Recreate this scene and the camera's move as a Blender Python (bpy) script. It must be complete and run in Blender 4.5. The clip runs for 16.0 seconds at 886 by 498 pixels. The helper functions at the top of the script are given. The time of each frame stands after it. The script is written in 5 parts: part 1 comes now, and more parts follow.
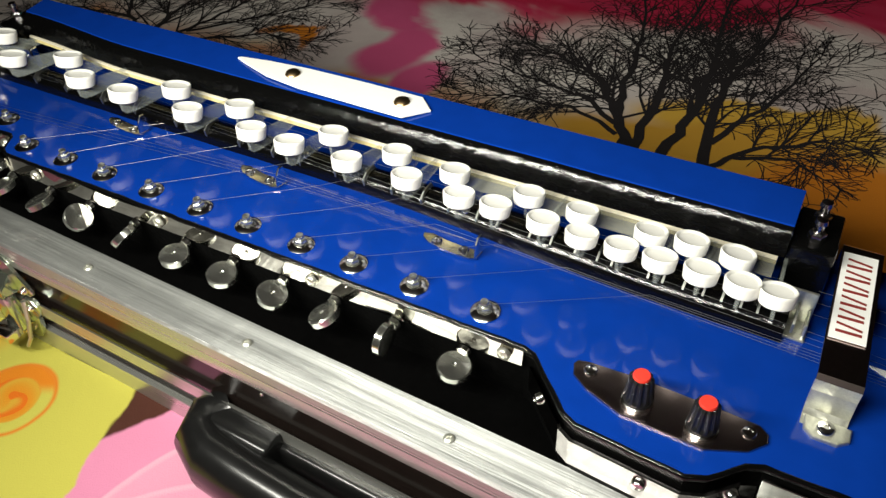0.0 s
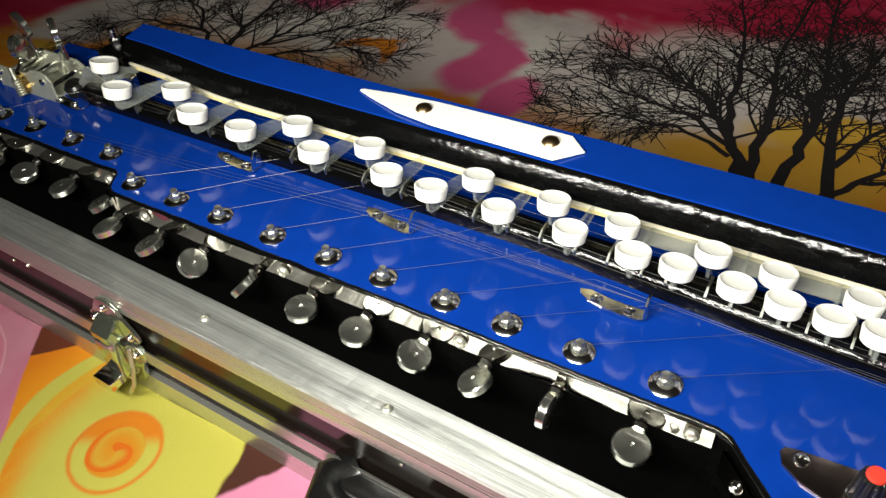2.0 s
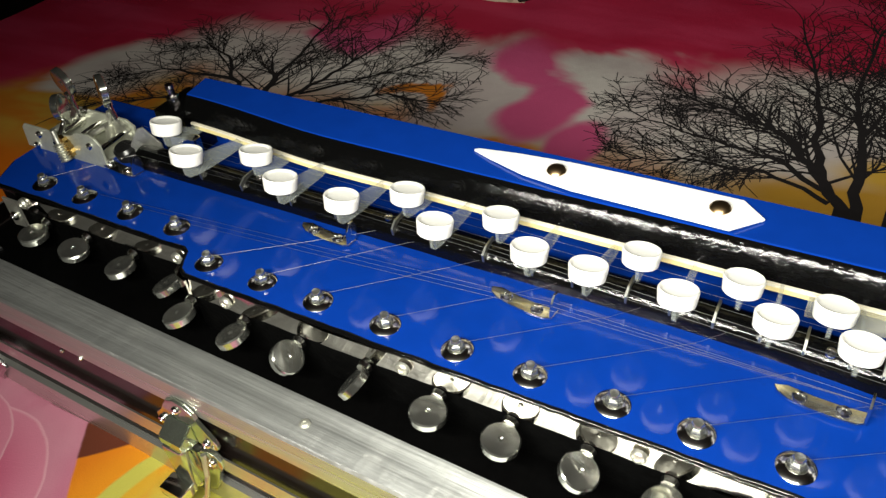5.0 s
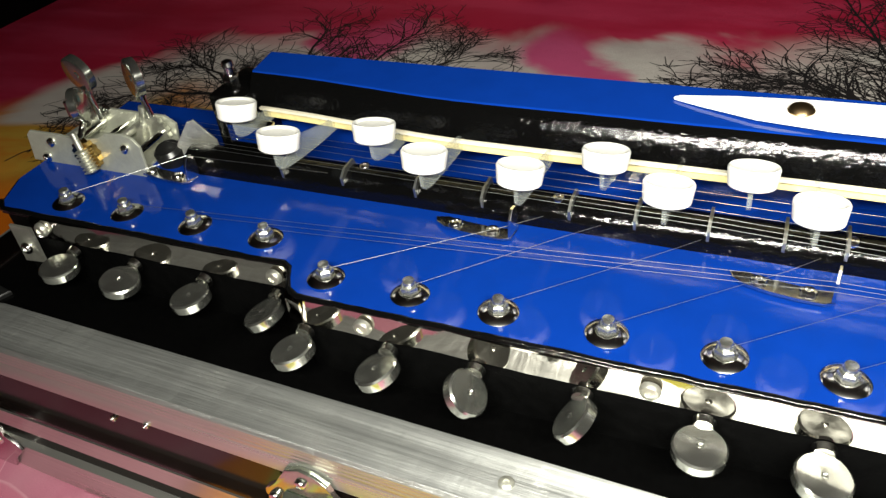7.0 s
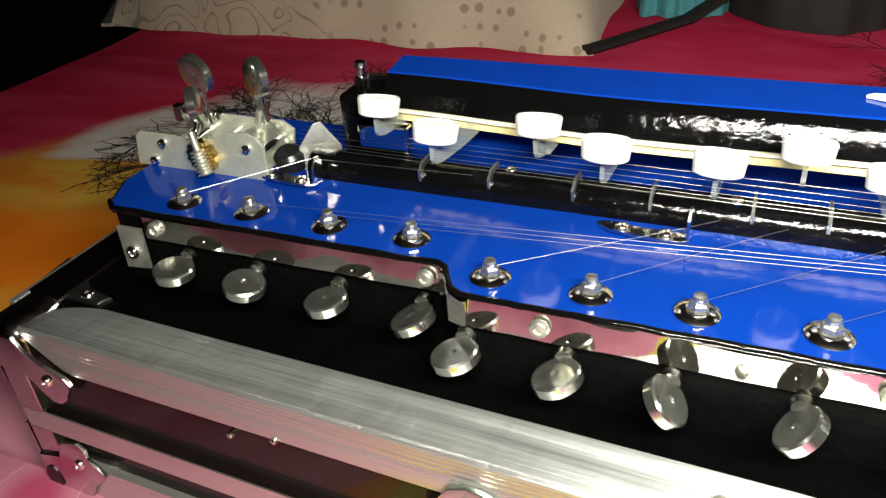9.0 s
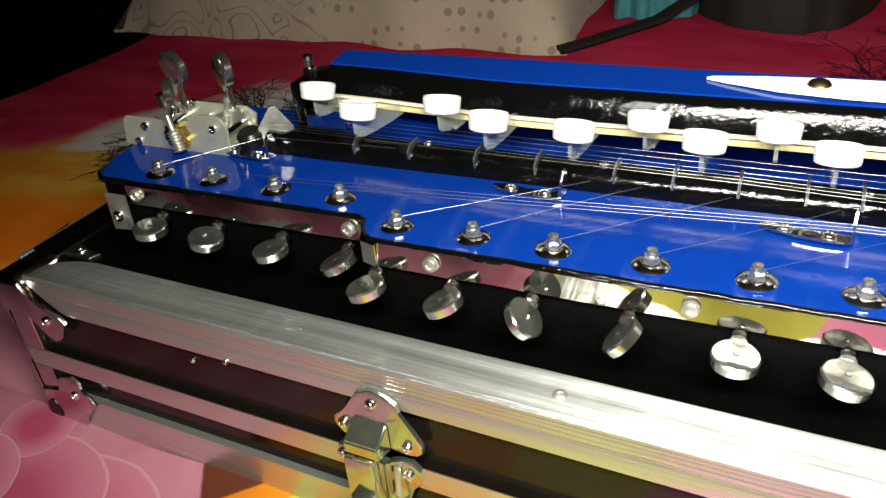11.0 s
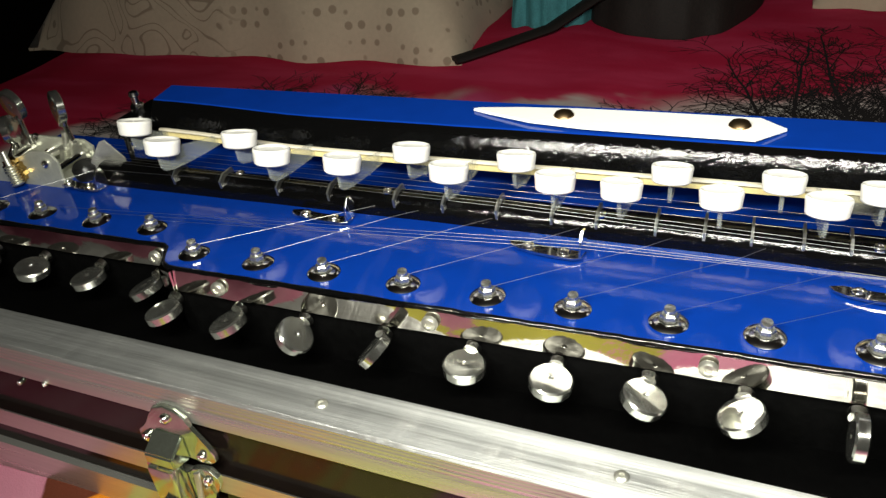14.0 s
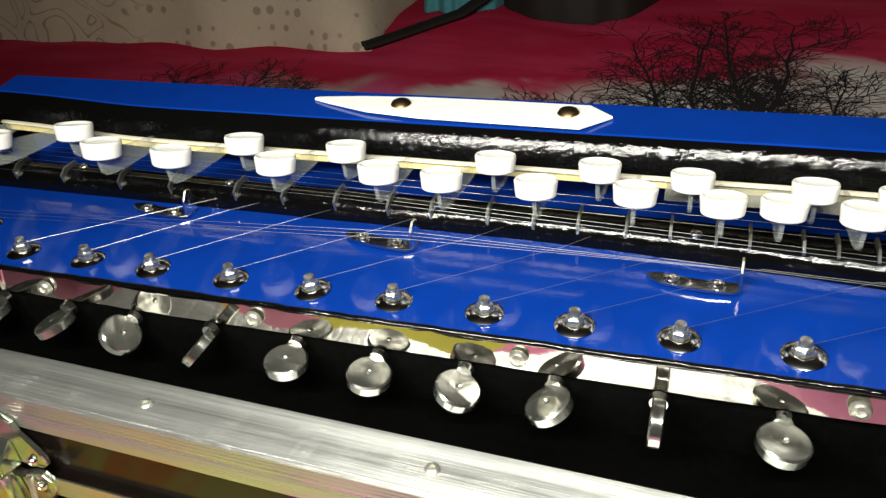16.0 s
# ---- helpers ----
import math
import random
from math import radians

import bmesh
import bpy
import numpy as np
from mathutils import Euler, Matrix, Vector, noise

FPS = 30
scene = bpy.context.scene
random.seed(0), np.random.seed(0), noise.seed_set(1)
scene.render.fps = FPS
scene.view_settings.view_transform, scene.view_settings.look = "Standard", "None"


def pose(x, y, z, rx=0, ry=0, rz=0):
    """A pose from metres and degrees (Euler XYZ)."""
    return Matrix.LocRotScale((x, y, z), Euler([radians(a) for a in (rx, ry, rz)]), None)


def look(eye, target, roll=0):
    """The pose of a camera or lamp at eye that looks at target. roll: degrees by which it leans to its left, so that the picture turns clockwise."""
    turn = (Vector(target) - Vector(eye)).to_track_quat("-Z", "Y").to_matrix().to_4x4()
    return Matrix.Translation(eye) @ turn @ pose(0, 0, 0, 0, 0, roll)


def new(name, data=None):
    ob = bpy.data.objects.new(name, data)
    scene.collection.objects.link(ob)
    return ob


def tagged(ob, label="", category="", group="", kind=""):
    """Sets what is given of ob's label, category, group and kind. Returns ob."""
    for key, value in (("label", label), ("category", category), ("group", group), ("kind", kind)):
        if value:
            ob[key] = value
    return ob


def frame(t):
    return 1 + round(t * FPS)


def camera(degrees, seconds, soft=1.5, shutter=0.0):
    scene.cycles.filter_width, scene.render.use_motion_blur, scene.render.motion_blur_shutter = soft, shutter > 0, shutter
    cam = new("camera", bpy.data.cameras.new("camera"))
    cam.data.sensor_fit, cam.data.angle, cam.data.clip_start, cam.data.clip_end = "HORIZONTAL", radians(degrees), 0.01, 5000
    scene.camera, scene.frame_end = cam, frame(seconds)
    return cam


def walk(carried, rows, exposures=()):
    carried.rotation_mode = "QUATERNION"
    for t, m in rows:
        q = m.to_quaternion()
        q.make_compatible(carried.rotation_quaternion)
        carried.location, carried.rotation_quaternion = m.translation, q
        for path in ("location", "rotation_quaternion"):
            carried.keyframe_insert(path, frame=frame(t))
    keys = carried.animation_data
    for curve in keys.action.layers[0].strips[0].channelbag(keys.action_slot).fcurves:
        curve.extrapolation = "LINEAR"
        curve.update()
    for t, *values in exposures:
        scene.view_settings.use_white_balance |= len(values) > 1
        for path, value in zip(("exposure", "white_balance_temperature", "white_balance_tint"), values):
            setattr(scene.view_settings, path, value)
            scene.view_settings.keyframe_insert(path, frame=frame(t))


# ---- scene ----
cam = camera(58.936, 16.0, soft=1.4)
PATH = [
    (0.0, (0.33010, -0.17061, 0.31536), (0.13941, 0.14508, -0.02224), -3.659),
    (0.5, (0.31582, -0.16684, 0.31377), (0.12213, 0.14759, -0.02330), -4.288),
    (1.0, (0.30218, -0.16252, 0.31065), (0.11027, 0.15039, -0.02886), -4.411),
    (1.5, (0.28805, -0.16170, 0.31172), (0.09169, 0.14759, -0.02855), -4.797),
    (2.0, (0.27238, -0.16187, 0.31502), (0.06595, 0.14292, -0.02335), -5.545),
    (2.5, (0.26189, -0.15715, 0.31469), (0.05513, 0.14769, -0.02343), -5.789),
    (3.0, (0.25088, -0.15311, 0.31162), (0.04285, 0.14968, -0.02756), -5.917),
    (3.5, (0.23681, -0.15220, 0.31490), (0.01874, 0.14675, -0.02137), -7.125),
    (3.7, (0.23362, -0.15285, 0.31526), (0.01050, 0.14432, -0.01928), -6.978),
    (5.8, (0.16684, -0.14654, 0.27157), (-0.02990, 0.18583, -0.04596), -5.858),
    (6.0, (0.15600, -0.14940, 0.26202), (-0.04365, 0.18066, -0.05609), -5.887),
    (6.5, (0.13066, -0.15055, 0.25003), (-0.06530, 0.18896, -0.06034), -5.944),
    (7.0, (0.10904, -0.14067, 0.24904), (-0.06885, 0.21276, -0.05664), -7.257),
    (7.5, (0.08763, -0.13714, 0.24555), (-0.08824, 0.21878, -0.05841), -7.284),
    (8.0, (0.07076, -0.14167, 0.24160), (-0.10693, 0.21671, -0.05839), -6.830),
    (8.5, (0.06027, -0.15013, 0.23283), (-0.12343, 0.21921, -0.04973), -5.863),
    (9.0, (0.06175, -0.15784, 0.22415), (-0.11978, 0.22587, -0.04007), -4.751),
    (9.2, (0.06492, -0.16180, 0.22342), (-0.12002, 0.22191, -0.03843), -4.808),
    (11.3, (0.11852, -0.19304, 0.23457), (-0.07505, 0.18731, -0.02595), -5.682),
    (11.5, (0.12238, -0.19521, 0.23538), (-0.06970, 0.18595, -0.02505), -5.601),
    (12.0, (0.13502, -0.19727, 0.23674), (-0.05421, 0.18516, -0.02392), -5.774),
    (12.5, (0.14385, -0.19322, 0.23778), (-0.03907, 0.19301, -0.02178), -5.532),
    (13.0, (0.15385, -0.18954, 0.24484), (-0.02916, 0.19427, -0.01822), -6.099),
    (13.5, (0.16574, -0.18604, 0.24725), (-0.01882, 0.19712, -0.01567), -6.680),
    (14.0, (0.17799, -0.18017, 0.24727), (0.00126, 0.20609, -0.01649), -6.411),
    (14.5, (0.18736, -0.17567, 0.24476), (0.01835, 0.21109, -0.02329), -6.302),
    (15.0, (0.19834, -0.16929, 0.24294), (0.03860, 0.21781, -0.03026), -6.292),
    (15.5, (0.20855, -0.16616, 0.24161), (0.05835, 0.22325, -0.03371), -5.557),
    (16.0, (0.21342, -0.16359, 0.24402), (0.06460, 0.22703, -0.03033), -5.492),
]
walk(cam, [(t, look(eye, target, roll)) for t, eye, target, roll in PATH],
     [(0, -0.08), (3.5, 0.04), (6.0, 0.24), (7.5, 0.60), (9.0, 0.92), (11.5, 0.3), (13.0, 0.05), (16.0, -0.05)])

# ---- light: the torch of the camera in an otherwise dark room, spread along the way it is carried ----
world = bpy.data.worlds.new("World")
scene.world = world
world.use_nodes = True
world.node_tree.nodes["Background"].inputs[0].default_value = (1.0, 0.95, 0.9, 1)
world.node_tree.nodes["Background"].inputs[1].default_value = 0.002

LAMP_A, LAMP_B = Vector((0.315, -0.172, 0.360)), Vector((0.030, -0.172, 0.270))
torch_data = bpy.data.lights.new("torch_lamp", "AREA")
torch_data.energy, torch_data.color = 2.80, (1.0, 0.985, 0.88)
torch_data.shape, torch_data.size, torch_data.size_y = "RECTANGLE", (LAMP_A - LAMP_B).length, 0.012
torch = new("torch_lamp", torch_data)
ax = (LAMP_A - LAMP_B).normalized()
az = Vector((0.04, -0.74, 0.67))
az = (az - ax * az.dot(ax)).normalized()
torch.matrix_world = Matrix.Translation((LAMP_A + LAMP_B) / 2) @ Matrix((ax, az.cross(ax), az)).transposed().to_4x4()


# ---- materials ----
def mat(name, color, rough=0.5, metal=0.0, coat=0.0, bump=0.0, bump_scale=400.0, vary=0.0, vary_scale=40.0,
        stretch=(1, 1, 1), rough_vary=0.0, trans=0.0, ior=1.45, alpha=1.0, sheen=0.0, spec=0.5, depth=0.0006):
    """A principled material with colour and roughness variation at two scales and a fine bump."""
    m = bpy.data.materials.new(name)
    m.use_nodes = True
    nt = m.node_tree
    b = nt.nodes["Principled BSDF"]
    b.inputs["Base Color"].default_value = (*color, 1)
    b.inputs["Roughness"].default_value, b.inputs["Metallic"].default_value = rough, metal
    b.inputs["IOR"].default_value, b.inputs["Transmission Weight"].default_value = ior, trans
    b.inputs["Coat Weight"].default_value, b.inputs["Coat Roughness"].default_value = coat, 0.06
    b.inputs["Alpha"].default_value, b.inputs["Specular IOR Level"].default_value = alpha, spec
    b.inputs["Sheen Weight"].default_value = sheen
    co = nt.nodes.new("ShaderNodeTexCoord")
    mp = nt.nodes.new("ShaderNodeMapping")
    mp.inputs["Scale"].default_value = stretch
    nt.links.new(co.outputs["Object"], mp.inputs[0])

    def noise_tex(scale, detail=4.0):
        n = nt.nodes.new("ShaderNodeTexNoise")
        n.inputs["Scale"].default_value, n.inputs["Detail"].default_value = scale, detail
        nt.links.new(mp.outputs[0], n.inputs["Vector"])
        return n
    if vary:
        big, fine = noise_tex(vary_scale), noise_tex(vary_scale * 7.3)
        add = nt.nodes.new("ShaderNodeMath")
        add.operation = "ADD"
        nt.links.new(big.outputs[0], add.inputs[0]), nt.links.new(fine.outputs[0], add.inputs[1])
        mr = nt.nodes.new("ShaderNodeMapRange")
        mr.inputs["From Min"].default_value, mr.inputs["From Max"].default_value = 0.6, 1.4
        mr.inputs["To Min"].default_value, mr.inputs["To Max"].default_value = 1 - vary, 1 + vary
        nt.links.new(add.outputs[0], mr.inputs[0])
        mul = nt.nodes.new("ShaderNodeVectorMath")
        mul.operation = "SCALE"
        mul.inputs[0].default_value = color
        nt.links.new(mr.outputs[0], mul.inputs["Scale"])
        nt.links.new(mul.outputs[0], b.inputs["Base Color"])
    if rough_vary:
        n = noise_tex(vary_scale * 2.1, 6.0)
        mr = nt.nodes.new("ShaderNodeMapRange")
        mr.inputs["From Min"].default_value, mr.inputs["From Max"].default_value = 0.3, 0.7
        mr.inputs["To Min"].default_value, mr.inputs["To Max"].default_value = max(0.02, rough - rough_vary), rough + rough_vary
        nt.links.new(n.outputs[0], mr.inputs[0]), nt.links.new(mr.outputs[0], b.inputs["Roughness"])
    if bump:
        n = noise_tex(bump_scale, 5.0)
        bp = nt.nodes.new("ShaderNodeBump")
        bp.inputs["Strength"].default_value, bp.inputs["Distance"].default_value = bump, depth
        nt.links.new(n.outputs[0], bp.inputs["Height"]), nt.links.new(bp.outputs[0], b.inputs["Normal"])
        if coat:
            nt.links.new(bp.outputs[0], b.inputs["Coat Normal"])
    return m


BLUE = mat("blue_enamel", (0.002, 0.028, 0.225), 0.07, bump=0.18, bump_scale=260, depth=0.0003, vary=0.10, vary_scale=14, rough_vary=0.04)
BLACK_GLOSS = mat("brushed_black_enamel", (0.002, 0.002, 0.002), 0.07, bump=0.62, bump_scale=520, stretch=(0.7, 1, 1), rough_vary=0.04, depth=0.0005)
BLACK_EDGE = mat("black_edge_paint", (0.002, 0.002, 0.002), 0.30, spec=0.03, bump=0.25, bump_scale=500, vary=0.4)
BLACK_BOARD = mat("black_laminate", (0.0012, 0.0012, 0.0012), 0.30, bump=0.01, bump_scale=900, vary=0.3, vary_scale=60, spec=0.012)
BROWN_PANEL = mat("dark_case_laminate", (0.010, 0.007, 0.006), 0.15, spec=0.28, bump=0.02, bump_scale=300, vary=0.25, vary_scale=30)
ALU = mat("brushed_aluminium", (0.50, 0.51, 0.495), 0.46, 0.80, bump=0.8, bump_scale=1300, depth=0.0004, stretch=(0.03, 1, 1), vary=0.30, vary_scale=110, rough_vary=0.16)
ALU_SIDE = mat("satin_aluminium", (0.58, 0.58, 0.54), 0.30, 0.84, bump=0.4, bump_scale=1300, depth=0.0003, stretch=(0.03, 1, 1), vary=0.10, vary_scale=90, rough_vary=0.06)
CHROME = mat("polished_chrome", (0.86, 0.85, 0.81), 0.14, 1.0, bump=0.05, bump_scale=120, vary=0.06, vary_scale=90, rough_vary=0.05)
WASHER = mat("domed_chrome", (0.80, 0.79, 0.75), 0.15, 1.0, bump=0.06, bump_scale=200, vary=0.08, vary_scale=120)
MIRROR = mat("mirror_steel", (0.66, 0.63, 0.58), 0.05, 1.0, bump=0.16, bump_scale=60, depth=0.0008, vary=0.05, vary_scale=60)
STEEL = mat("dull_steel", (0.66, 0.66, 0.58), 0.38, 0.9, bump=0.12, bump_scale=500, vary=0.15, vary_scale=180, rough_vary=0.1)
BUTTON = mat("turned_steel_button", (0.68, 0.69, 0.63), 0.17, 0.97, bump=0.03, bump_scale=120, vary=0.10, vary_scale=150, rough_vary=0.05)
ZINC = mat("yellow_zinc_plate", (0.58, 0.63, 0.52), 0.14, 0.95, bump=0.05, bump_scale=120, vary=0.15, vary_scale=120, rough_vary=0.05)
BRASS = mat("brass_worm", (0.46, 0.31, 0.11), 0.22, 1.0, bump=0.1, bump_scale=600, vary=0.3, vary_scale=300)
BRONZE = mat("bronze_rivet", (0.55, 0.38, 0.20), 0.30, 1.0, bump=0.05, vary=0.2, vary_scale=300)
KEY_WHITE = mat("white_key_plastic", (0.80, 0.79, 0.74), 0.36, bump=0.03, bump_scale=900, vary=0.03, vary_scale=200)
PLATE_WHITE = mat("white_sheet_plastic", (0.80, 0.80, 0.77), 0.4, bump=0.02, vary=0.03, vary_scale=80)
CREAM = mat("aged_cream_plastic", (0.78, 0.66, 0.30), 0.42, bump=0.1, vary=0.18, vary_scale=60)
CREAM_TOP = mat("pale_strip_edge", (0.78, 0.72, 0.55), 0.45, bump=0.1, vary=0.1, vary_scale=60)
CLEAR = mat("clear_acrylic", (0.46, 0.50, 0.46), 0.08, ior=1.45, alpha=0.26)
FROST = mat("frosted_acrylic", (0.44, 0.44, 0.36), 0.30, alpha=0.34, vary=0.08, vary_scale=80)
BOLT = mat("zinc_bolt", (0.60, 0.61, 0.56), 0.27, 0.95, bump=0.06, bump_scale=300, vary=0.12, vary_scale=200)
RED = mat("red_plastic", (0.62, 0.040, 0.025), 0.4, bump=0.05, vary=0.08, vary_scale=200)
RED_INK = mat("dark_red_ink", (0.20, 0.025, 0.022), 0.5, vary=0.1)
KNOB = mat("black_knob_plastic", (0.008, 0.008, 0.008), 0.28, bump=0.08, vary=0.2)
# polished metal with a dark reddish-brown reflection put into its base colour
DARK_REFLECTION = mat("dark_reflection_metal", (0.46, 0.37, 0.35), 0.20, 1.0, bump=0.05, bump_scale=90, vary=0.12, vary_scale=60)
HANDLE = mat("black_handle_plastic", (0.006, 0.006, 0.006), 0.24, bump=0.06, bump_scale=500, vary=0.2)
STRING = mat("steel_string", (0.42, 0.42, 0.40), 0.34, 0.95, vary=0.05)
PRESSED = mat("pressed_steel", (0.60, 0.57, 0.56), 0.17, 1.0, bump=0.06, bump_scale=160, vary=0.12, vary_scale=120, rough_vary=0.08)
FRET_STEEL = mat("dark_fret_steel", (0.34, 0.34, 0.31), 0.35, 0.95, vary=0.1)
HEAD_PLATE = mat("pale_zinc_plate", (0.50, 0.51, 0.42), 0.42, 0.55, bump=0.1, bump_scale=400, vary=0.12, vary_scale=120, rough_vary=0.1)
BARK = mat("printed_black_ink", (0.012, 0.009, 0.010), 0.85, vary=0.3, vary_scale=90)
PILLOW = mat("cream_cotton", (0.52, 0.42, 0.31), 0.9, bump=0.5, bump_scale=900, vary=0.07, vary_scale=30, sheen=0.1)
BAG = mat("dark_nylon", (0.013, 0.0095, 0.008), 0.75, bump=0.5, bump_scale=600, vary=0.3, vary_scale=40)
TEAL = mat("teal_cloth", (0.06, 0.26, 0.29), 0.8, bump=0.7, bump_scale=300, vary=0.3, vary_scale=90)
WALL = mat("dim_painted_wall", (0.30, 0.26, 0.22), 0.9, bump=0.2, bump_scale=60, vary=0.1, vary_scale=4)
FLOOR = mat("dark_floor", (0.06, 0.045, 0.04), 0.6, bump=0.1, vary=0.2, vary_scale=8)
WOOD = mat("dark_bed_wood", (0.07, 0.04, 0.025), 0.45, bump=0.1, vary=0.3, vary_scale=20, stretch=(1, 8, 8))


def turned(m):
    """A lathe-turned finish: the gloss fans out across the circular tool marks."""
    nt = m.node_tree
    b = nt.nodes["Principled BSDF"]
    tg = nt.nodes.new("ShaderNodeTangent")
    tg.direction_type, tg.axis = "RADIAL", "Z"
    b.inputs["Anisotropic"].default_value = 0.60
    nt.links.new(tg.outputs[0], b.inputs["Tangent"])


def brushed(m):
    """Scratches along x spread the gloss across them."""
    nt = m.node_tree
    b = nt.nodes["Principled BSDF"]
    v = nt.nodes.new("ShaderNodeCombineXYZ")
    v.inputs[1].default_value, v.inputs[2].default_value = 1.0, -1.0
    b.inputs["Anisotropic"].default_value = 0.84
    nt.links.new(v.outputs[0], b.inputs["Tangent"])
    # shallow dents across the bar and small scuffs
    fine = b.inputs["Normal"].links[0].from_node
    co = nt.nodes.new("ShaderNodeTexCoord")
    last = None
    for size, scale, depth in (((1.0, 0.08, 0.08), 130, 0.0014), ((0.6, 1.0, 1.0), 190, 0.0005)):
        mp = nt.nodes.new("ShaderNodeMapping")
        mp.inputs["Scale"].default_value = size
        nt.links.new(co.outputs["Object"], mp.inputs[0])
        n = nt.nodes.new("ShaderNodeTexNoise")
        n.inputs["Scale"].default_value, n.inputs["Detail"].default_value = scale, 3.0
        nt.links.new(mp.outputs[0], n.inputs["Vector"])
        bp = nt.nodes.new("ShaderNodeBump")
        bp.inputs["Strength"].default_value, bp.inputs["Distance"].default_value = 0.6, depth
        nt.links.new(n.outputs[0], bp.inputs["Height"])
        if last:
            nt.links.new(last.outputs[0], bp.inputs["Normal"])
        last = bp
    nt.links.new(last.outputs[0], fine.inputs["Normal"])


turned(BUTTON)
brushed(ALU)


def print_cloth(m):
    """Adds a faded print: scrolls on one part of the cloth, dots on the other."""
    nt = m.node_tree
    b = nt.nodes["Principled BSDF"]
    old = b.inputs["Base Color"].links[0].from_socket
    co = nt.nodes.new("ShaderNodeTexCoord")
    wave = nt.nodes.new("ShaderNodeTexNoise")
    wave.inputs["Scale"].default_value, wave.inputs["Detail"].default_value, wave.inputs["Distortion"].default_value = 13, 0.5, 1.4
    dots = nt.nodes.new("ShaderNodeTexVoronoi")
    dots.inputs["Scale"].default_value = 66
    dots.inputs["Randomness"].default_value = 0.35
    sep = nt.nodes.new("ShaderNodeSeparateXYZ")
    for n in (wave.inputs["Vector"], dots.inputs["Vector"], sep.inputs[0]):
        nt.links.new(co.outputs["Object"], n)
    band = nt.nodes.new("ShaderNodeMath")
    band.operation, band.inputs[1].default_value = "PINGPONG", 0.06
    nt.links.new(wave.outputs[0], band.inputs[0])
    line = nt.nodes.new("ShaderNodeMapRange")
    line.inputs["From Min"].default_value, line.inputs["From Max"].default_value, line.inputs["To Min"].default_value, line.inputs["To Max"].default_value = 0.006, 0.012, 1, 0
    nt.links.new(band.outputs[0], line.inputs[0])
    dot = nt.nodes.new("ShaderNodeMapRange")
    dot.inputs["From Min"].default_value, dot.inputs["From Max"].default_value, dot.inputs["To Min"].default_value, dot.inputs["To Max"].default_value = 0.24, 0.31, 1, 0
    nt.links.new(dots.outputs["Distance"], dot.inputs[0])
    side = nt.nodes.new("ShaderNodeMapRange")
    side.inputs["From Min"].default_value, side.inputs["From Max"].default_value = -0.37, -0.33
    nt.links.new(sep.outputs[0], side.inputs[0])
    pick = nt.nodes.new("ShaderNodeMix")
    nt.links.new(side.outputs[0], pick.inputs[0]), nt.links.new(line.outputs[0], pick.inputs[2]), nt.links.new(dot.outputs[0], pick.inputs[3])
    soft = nt.nodes.new("ShaderNodeMath")
    soft.operation, soft.inputs[1].default_value = "MULTIPLY", 0.75
    nt.links.new(pick.outputs[0], soft.inputs[0])
    ink = nt.nodes.new("ShaderNodeMix")
    ink.data_type = "RGBA"
    ink.inputs[7].default_value = (0.27, 0.20, 0.14, 1)
    nt.links.new(soft.outputs[0], ink.inputs[0]), nt.links.new(old, ink.inputs[6]), nt.links.new(ink.outputs[2], b.inputs["Base Color"])
    return m


PILLOW_PRINT = print_cloth(mat("printed_cream_cotton", (0.56, 0.46, 0.34), 0.9, bump=0.5, bump_scale=900, vary=0.07, vary_scale=30, sheen=0.1))


# ---- mesh helpers ----
def part(name, bm, material, parent, label="", smooth=False):
    """One mesh object out of a bmesh, under its thing or part."""
    me = bpy.data.meshes.new(name)
    bmesh.ops.recalc_face_normals(bm, faces=bm.faces)
    for f in bm.faces:
        f.smooth = smooth
    bm.to_mesh(me)
    bm.free()
    me.materials.append(material)
    ob = new(name, me)
    ob.parent = parent
    if smooth:
        me.set_sharp_from_angle(angle=radians(38))
    return tagged(ob, label) if label else ob


def thing(name, label, category, m=Matrix(), group="", kind=""):
    ob = new(name)
    ob.empty_display_size = 0.01
    ob.matrix_basis = m
    return tagged(ob, label, category, group, kind)


def single(name, bm, material, label, category, group="", kind="", smooth=False):
    return tagged(part(name, bm, material, None, "", smooth), label, category, group, kind)


def box(bm, x0, x1, y0, y1, z0, z1, bevel=0.0, seg=2, m=None):
    r = bmesh.ops.create_cube(bm, size=1)
    vs = r["verts"]
    for v in vs:
        v.co = Vector((x0 + (v.co.x + 0.5) * (x1 - x0), y0 + (v.co.y + 0.5) * (y1 - y0), z0 + (v.co.z + 0.5) * (z1 - z0)))
    if bevel:
        es = list({e for v in vs for e in v.link_edges})
        vs = list({v for f in bmesh.ops.bevel(bm, geom=es, offset=bevel, segments=seg, profile=0.5, affect="EDGES")["faces"] for v in f.verts} | {v for v in vs if v.is_valid})
    if m is not None:
        bmesh.ops.transform(bm, matrix=m, verts=vs)
    return bm


def lathe(bm, profile, m=Matrix(), seg=24):
    """Turn a profile of (radius, height) round z and place it with m; ends close."""
    rings = []
    for r, h in profile:
        rings.append([bm.verts.new(m @ Vector((r * math.cos(2 * math.pi * k / seg), r * math.sin(2 * math.pi * k / seg), h))) for k in range(seg)])
    for a, b in zip(rings, rings[1:]):
        for k in range(seg):
            bm.faces.new((a[k], a[(k + 1) % seg], b[(k + 1) % seg], b[k]))
    bm.faces.new(rings[0][::-1])
    bm.faces.new(rings[-1])
    return bm


